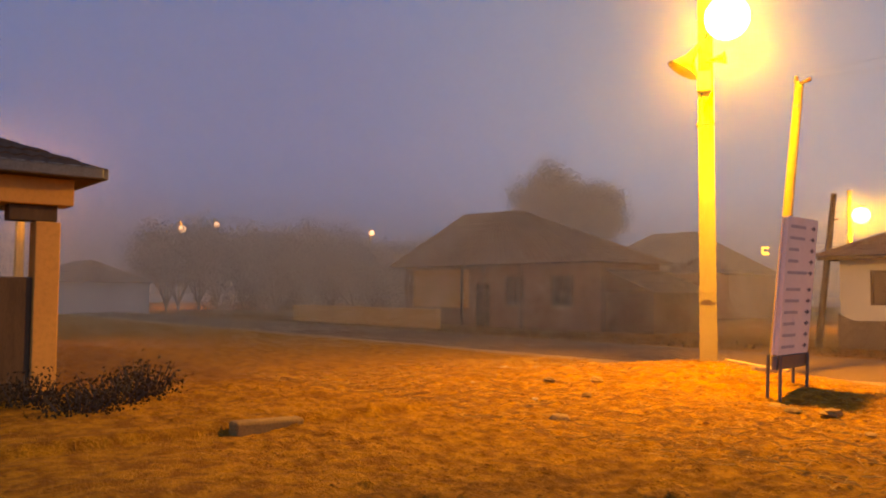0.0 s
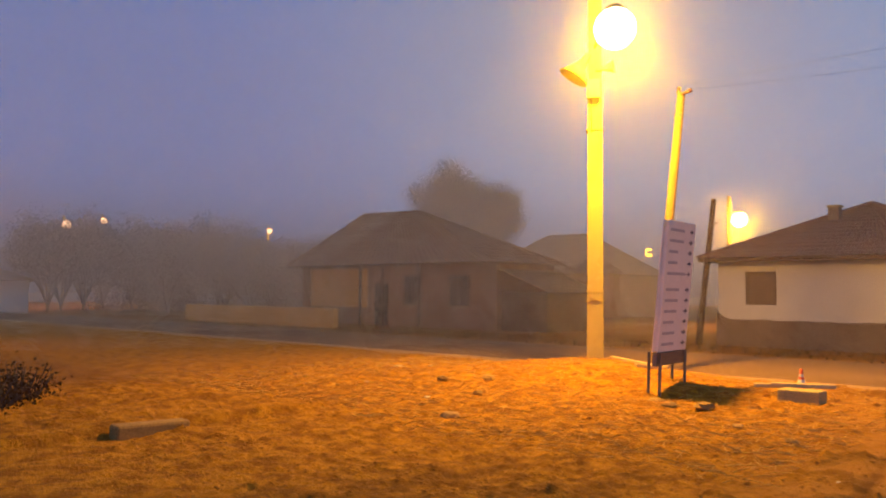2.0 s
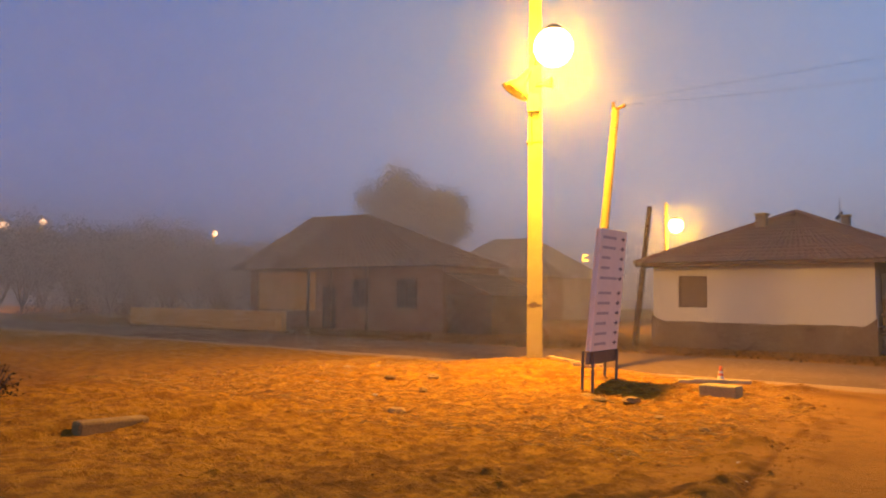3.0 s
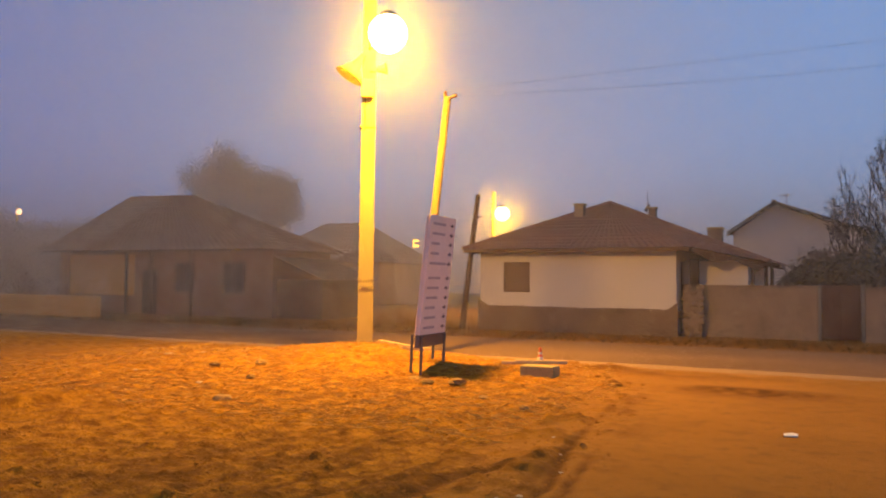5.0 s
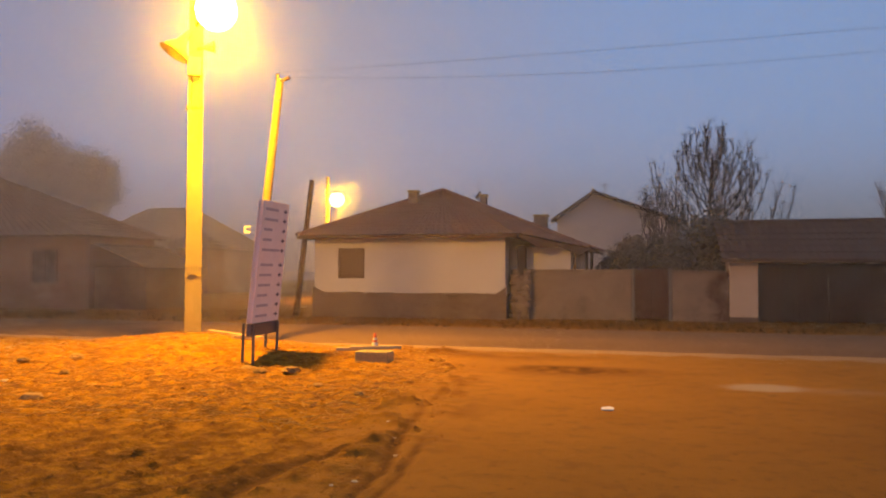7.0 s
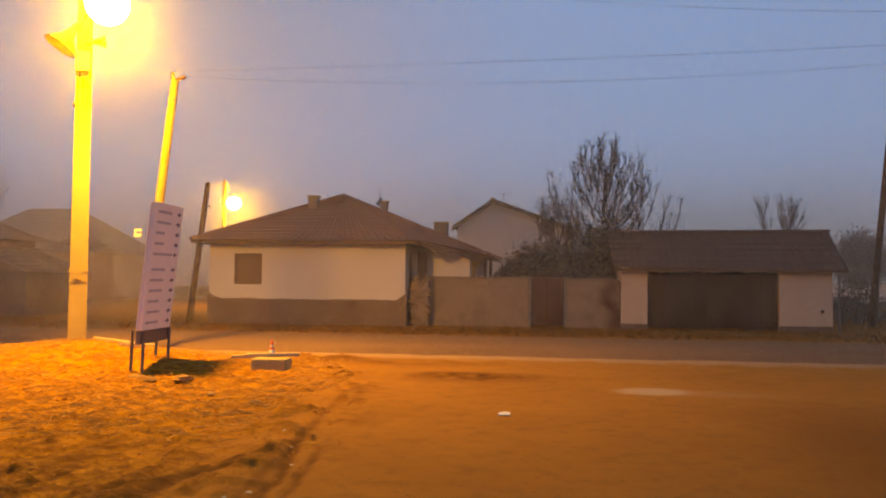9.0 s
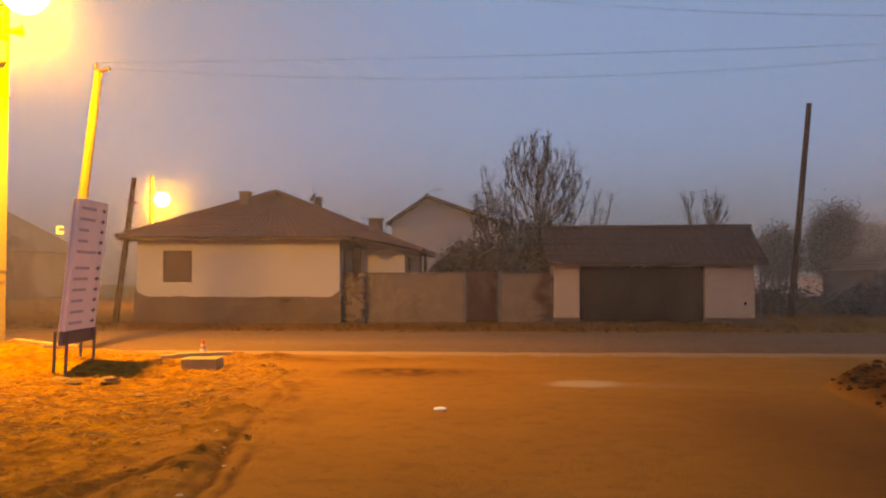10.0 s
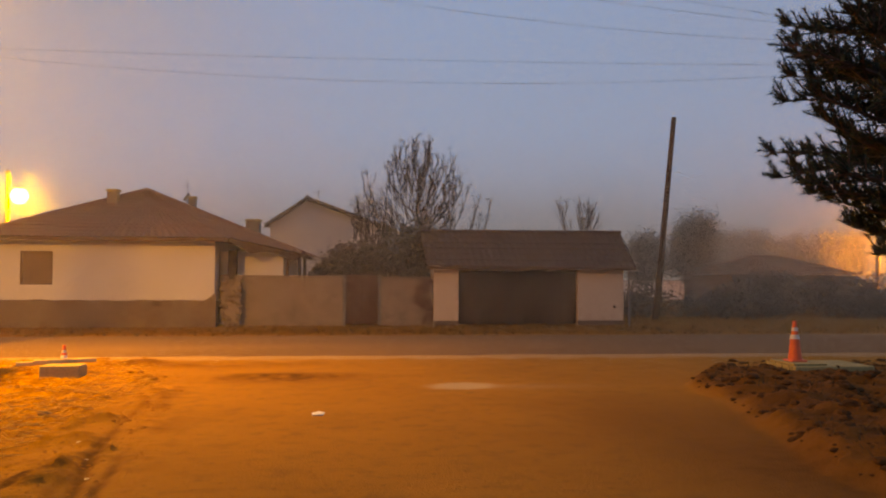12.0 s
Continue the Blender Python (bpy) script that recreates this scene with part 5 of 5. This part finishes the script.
def shoot(p, d, length, rnd):
    """A shoot wrapped in needles."""
    d = d.normalized()
    u = d.orthogonal().normalized()
    w = d.cross(u)
    pt.tube(p, p + d * length, 0.010, 0.006, 4, False)
    n = int(length * 150)
    for i in range(n):
        t = rnd.random()
        a = rnd.uniform(0, 6.28)
        side = u * math.cos(a) + w * math.sin(a)
        base = p + d * length * t
        tip = base + (side * 0.75 + d * 0.65).normalized() * rnd.uniform(0.06, 0.095)
        off = d.cross(side) * 0.006
        pn.add([base - off, base + off, tip], [(0, 1, 2)])


for k in range(230):
    z = 1.35 + 4.9 * (k / 230) + rnd.uniform(-0.1, 0.1)
    ang = k * 2.399 + rnd.uniform(-0.3, 0.3)
    reach = max(0.5, 2.45 - 0.35 * (z - 3.65) ** 2) * rnd.uniform(0.68, 0.97)
    p, bend = Vector((PX, PY, z)), rnd.uniform(-0.02, 0.09)
    d = Vector((math.cos(ang), math.sin(ang), 0.05 + rnd.uniform(-0.1, 0.15)))
    n = 9
    for i in range(n):
        q = p + d.normalized() * reach / n
        d.z += bend
        r = 0.035 * (1 - i / n) + 0.008
        pt.tube(p, q, r, r * 0.85, 5, False)
        if i >= 1:
            for s in (-1, 1):
                e = Vector((-d.y * s, d.x * s, 0)) * 0.8 + d * 0.8 + Vector((0, 0, rnd.uniform(-0.25, 0.35)))
                tw = q + e.normalized() * rnd.uniform(0.18, 0.5) * (1.15 - i / n)
                pt.tube(q, tw, 0.012, 0.008, 4, False)
                shoot(tw, e * 0.7 + Vector((0, 0, 1.0)), rnd.uniform(0.16, 0.30), rnd)
                shoot(q.lerp(tw, 0.3), e + Vector((rnd.gauss(0, 0.2), rnd.gauss(0, 0.2), 0.9)), rnd.uniform(0.14, 0.26), rnd)
                shoot(q.lerp(tw, 0.6), e + Vector((rnd.gauss(0, 0.3), rnd.gauss(0, 0.3), rnd.uniform(-0.3, 0.9))), rnd.uniform(0.10, 0.18), rnd)
                shoot(tw, e + Vector((rnd.gauss(0, 0.4), rnd.gauss(0, 0.4), 0.0)), rnd.uniform(0.10, 0.18), rnd)
        p = q
    shoot(p, d + Vector((0, 0, 0.5)), 0.25, rnd)
    for _ in range(3):
        shoot(p, d + Vector((rnd.gauss(0, 0.4), rnd.gauss(0, 0.4), 0.4)), 0.18, rnd)
part("trunk", pt, BARK, pine, "brown trunk and limbs")
part("foliage", pn, NEEDLE, pine, "dark green needles")


# ---- the village sign ----
SA, SB = Vector((-6.92, 13.02, 0)), Vector((-7.0, 14.25, 0))
sign = thing("village_sign", (-6.96, 13.6, ground_z(-6.96, 13.6) - 0.05), "tall leaning white information board with arrows on four legs", "sign")
sdir = (SB - SA).normalized()
snrm = Vector((sdir.y, -sdir.x, 0))
SUP = (Vector((0.20, 0.06, 2.25))).normalized()
ORIGIN = Vector((SA.x - 0.03, SA.y, 0.72))
SM = Matrix.Identity(4)
SM.col[0][:3], SM.col[1][:3], SM.col[2][:3], SM.col[3][:3] = sdir, -snrm, SUP, ORIGIN
SW, SH = 1.22, 2.28
part("board", Build().box(0, SW, 0, 0.03, 0, SH, SM), SIGN_WHITE, sign, "white sign sheet", bevel=0.004)
part("board", Build().box(0, SW, 0.08, 0.11, 0, SH, SM), SIGN_WHITE, sign, "white sign sheet", bevel=0.004)
part("board_frame", Build().box(0.02, SW - 0.02, 0.032, 0.078, 0.02, SH - 0.01, SM), SIGN_WHITE, sign)
part("skirt_panel", Build().box(0.02, SW - 0.02, 0.01, 0.10, -0.24, -0.01, SM), GREY_STEEL, sign, "grey metal base panel", bevel=0.01)
for sx, sy in ((0.06, -0.02), (0.10, 0.20), (SW - 0.06, -0.02), (SW - 0.10, 0.20)):
    top = SM @ Vector((sx, sy, 0.0))
    foot = Vector((top.x - 0.03, top.y, -0.15))
    part("leg", Build().tube(foot, top, 0.028, 0.028, 6), GREY_STEEL, sign)
rnd = random.Random(2)
z = SH - 0.16
for k in range(11):
    wide = rnd.uniform(0.38, 0.62) if k != 4 else 0.80
    part("text_line", Build().box(0.10, 0.10 + wide, -0.006, -0.003, z - 0.025, z + 0.025, SM), SIGN_GREY, sign)
    part("arrow", Build().box(SW - 0.27, SW - 0.20, -0.006, -0.003, z - 0.014, z + 0.014, SM).add([SM @ Vector(q) for q in ((SW - 0.2, -0.005, z - 0.05), (SW - 0.08, -0.005, z), (SW - 0.2, -0.005, z + 0.05))], [(0, 1, 2)]), SIGN_INK, sign)
    z -= 0.19 if k != 4 else 0.28

# ---- loose things on the ground ----
def cone(at, height, label, lean=(0, 0)):
    ob = thing("traffic_cone", at, label, "traffic cone", "traffic cones")
    s = height / 0.9
    body = part("cone_body", Build().lathe([(0.15 * s, 0.04 * s), (0.125 * s, 0.25 * s), (0.10 * s, 0.48 * s), (0.07 * s, 0.66 * s), (0.045 * s, 0.80 * s), (0.05 * s, 0.9 * s), (0.02 * s, 0.91 * s)], (0, 0, 0), 20), ORANGE, ob, smooth=True, local=True)
    part("white_band", Build().lathe([(0.112 * s, 0.50 * s), (0.082 * s, 0.60 * s)], (0, 0, 0), 20), CONE_WHITE, body, smooth=True, local=True)
    part("white_band", Build().lathe([(0.074 * s, 0.68 * s), (0.058 * s, 0.76 * s)], (0, 0, 0), 20), CONE_WHITE, body, smooth=True, local=True)
    part("cone_base", Build().box(-0.19 * s, 0.19 * s, -0.19 * s, 0.19 * s, 0, 0.04 * s), ORANGE, ob, bevel=0.012, local=True)
    return ob


cz = 0.26
CX, CY = 7.62, 13.1
slab = solo("concrete_slab", Build().box(CX - 0.28, CX + 1.15, CY - 0.5, CY + 0.5, -0.1, cz - 0.04), CONCRETE, "pale concrete slab over a manhole in dug earth", "slab", bevel=0.02, at=(CX, CY, 0))
solo("concrete_slab", Build().box(CX - 0.25, CX + 0.35, CY - 0.4, CY + 0.4, cz - 0.036, cz), CONCRETE, "small pale concrete cover under the cone", "slab", bevel=0.012, at=(CX, CY, 0))
cone((CX, CY, cz), 0.70, "tall orange traffic cone with white bands")

BX, BY = -4.85, 13.75
block = solo("concrete_block", Build().box(BX - 0.32, BX + 0.32, BY - 0.18, BY + 0.2, -0.05, 0.22, None), CONCRETE, "grey concrete manhole block on the ground", "block", bevel=0.02, at=(BX, BY, 0))
cone((BX - 0.15, BY + 0.45, 0.0), 0.5, "small orange traffic cone behind a concrete block")
plank_label = "pale sawn plank lying on the ground"
for x0, y0, x1, y1, z in ((-5.7, 14.0, -4.95, 14.35, 0.2), (-5.4, 13.95, -4.5, 14.3, 0.24), (-9.0, 15.0, -7.95, 14.9, 0.30), (-8.15, 14.45, -7.85, 14.9, 0.27), (-8.9, 15.4, -8.0, 15.5, 0.22)):
    a, b = Vector((x0, y0, max(z, ground_z(x0, y0) + 0.03))), Vector((x1, y1, max(z, ground_z(x1, y1) + 0.03)))
    q = (b - a).to_track_quat("X", "Z").to_matrix().to_4x4()
    pl = Build().box(0, (b - a).length, -0.06, 0.06, -0.025, 0.035, Matrix.Translation(a) @ q)
    solo("plank", pl, PALE_WOOD, plank_label, "plank", "loose planks", bevel=0.006, at=tuple(a))
solo("concrete_kerb", Build().box(-0.5, 0.45, -0.10, 0.10, -0.1, 0.11, pose(-9.55, 5.3, 0.03, 3, 2, 92)), STONE, "weathered stone kerb half buried in earth", "kerb", bevel=0.035, at=(-9.55, 5.6, 0))

lit = Build()
lit.add([(-0.54, 9.81, 0.015), (-0.40, 9.79, 0.02), (-0.39, 9.88, 0.03), (-0.46, 9.90, 0.04), (-0.545, 9.88, 0.025), (-0.47, 9.85, 0.03)], [(0, 1, 5), (1, 2, 5), (2, 3, 5), (3, 4, 5), (4, 0, 5)])
lit_ob = solo("paper_litter", lit, LITTER, "crumpled flat white paper litter on the track", "litter", at=(-0.47, 9.86, 0))
md = lit_ob.modifiers.new("thick", "SOLIDIFY")
md.thickness = 0.012

rnd = random.Random(14)
for x, y, s in ((-7.95, 8.85, 0.16), (-9.9, 12.1, 0.15), (-10.6, 11.6, 0.12), (-6.4, 11.9, 0.16), (-5.5, 11.6, 0.15), (-6.0, 11.55, 0.12), (-8.9, 10.6, 0.10), (-4.6, 10.6, 0.08), (-3.7, 9.9, 0.08)):
    st = Build().lump((x, y, ground_z(x, y) + 0.02), s, rnd, 0.55)
    solo("stone", st, STONE, "rough dusty stone lying on loose earth", "stone", "stones on the lot", at=(x, y, 0))

for x, y, s in ((-12.6, 12.4, 0.13), (-12.2, 13.0, 0.10), (-9.3, 9.8, 0.08), (-11.7, 10.7, 0.09), (-2.5, 7.7, 0.03), (-2.24, 6.95, 0.028), (-2.28, 6.0, 0.03), (-2.76, 8.3, 0.03), (-2.4, 5.8, 0.022)):
    st = Build().lump((x, y, ground_z(x, y)), s, rnd, 0.35)
    solo("stone", st, CHALK, "pale chipped stone lying on trampled earth", "stone", "pale stones", at=(x, y, 0))

clods = Build()
for _ in range(5600):
    y = rnd.uniform(4.2, 16.8)
    x = rnd.uniform(-16, lot_edge(y) + 0.5)
    clods.lump((x, y, ground_z(x, y)), min(0.06 if y > 9 else 0.022, abs(rnd.gauss(0.0, 0.017)) + 0.006), rnd, 0.5)
solo("earth_clods", clods, CLOD, "scattered clods and pebbles of loose earth", "clods", kind="stuff")
dark_clods = Build()
for _ in range(1200):
    y = rnd.uniform(5.0, 15.5)
    x = rnd.uniform(bank_edge(y) + 0.15, bank_edge(y) + 5)
    dark_clods.lump((x, y, ground_z(x, y)), abs(rnd.gauss(0.02, 0.03)) + 0.012, rnd, 0.6)
solo("earth_clods", dark_clods, DARK_CLOD, "dark damp clods of dug earth", "clods", kind="stuff")
straw = Build()
for _ in range(5200):
    y = rnd.uniform(7.6, 16.0)
    x = rnd.uniform(-15, min(-3.2, lot_edge(y)))
    a, l = rnd.uniform(0, 6.28), rnd.uniform(0.05, 0.26)
    zc = ground_z(x, y) + 0.015
    dx, dy = math.cos(a) * l / 2, math.sin(a) * l / 2
    straw.tube((x - dx, y - dy, zc), (x + dx, y + dy, zc + rnd.uniform(0, 0.04)), 0.006, 0.004, 3, False)
solo("dry_straw", straw, STRAW, "dry straw and stalks strewn over earth", "straw", kind="stuff")
verge = Build()
for _ in range(5200):
    x = rnd.uniform(-45, 32)
    y = rnd.uniform(23.15, 27.3)
    if x > 10.5 and rnd.random() < 0.6:
        y = rnd.uniform(23.3, 40)
    h = rnd.uniform(0.02, 0.09)
    a = rnd.uniform(0, 6.28)
    w = rnd.uniform(0.015, 0.05)
    dx, dy = math.cos(a) * w, math.sin(a) * w
    verge.add([(x - dx, y - dy, -0.02), (x + dx, y + dy, -0.02), (x + rnd.gauss(0, 0.04), y + rnd.gauss(0, 0.04), h)], [(0, 1, 2)])
solo("verge_grass", verge, WEED, "short dry grass along the far verge", "grass", kind="stuff")

weeds = Build()
for _ in range(2600):
    y = rnd.uniform(5.0, 14.6)
    x = rnd.uniform(bank_edge(y) + 0.4, bank_edge(y) + 6)
    if noise.noise((x * 0.8, y * 0.8, 6)) < -0.05:
        continue
    zc, h, a, w = ground_z(x, y) - 0.02, rnd.uniform(0.04, 0.16), rnd.uniform(0, 6.28), rnd.uniform(0.006, 0.016)
    dx, dy = math.cos(a) * w, math.sin(a) * w
    weeds.add([(x - dx, y - dy, zc), (x + dx, y + dy, zc), (x + rnd.gauss(0, 0.05), y + rnd.gauss(0, 0.05), zc + h)], [(0, 1, 2)])
solo("dry_weeds", weeds, WEED, "short dry weeds on the dug earth bank", "weeds", kind="stuff")
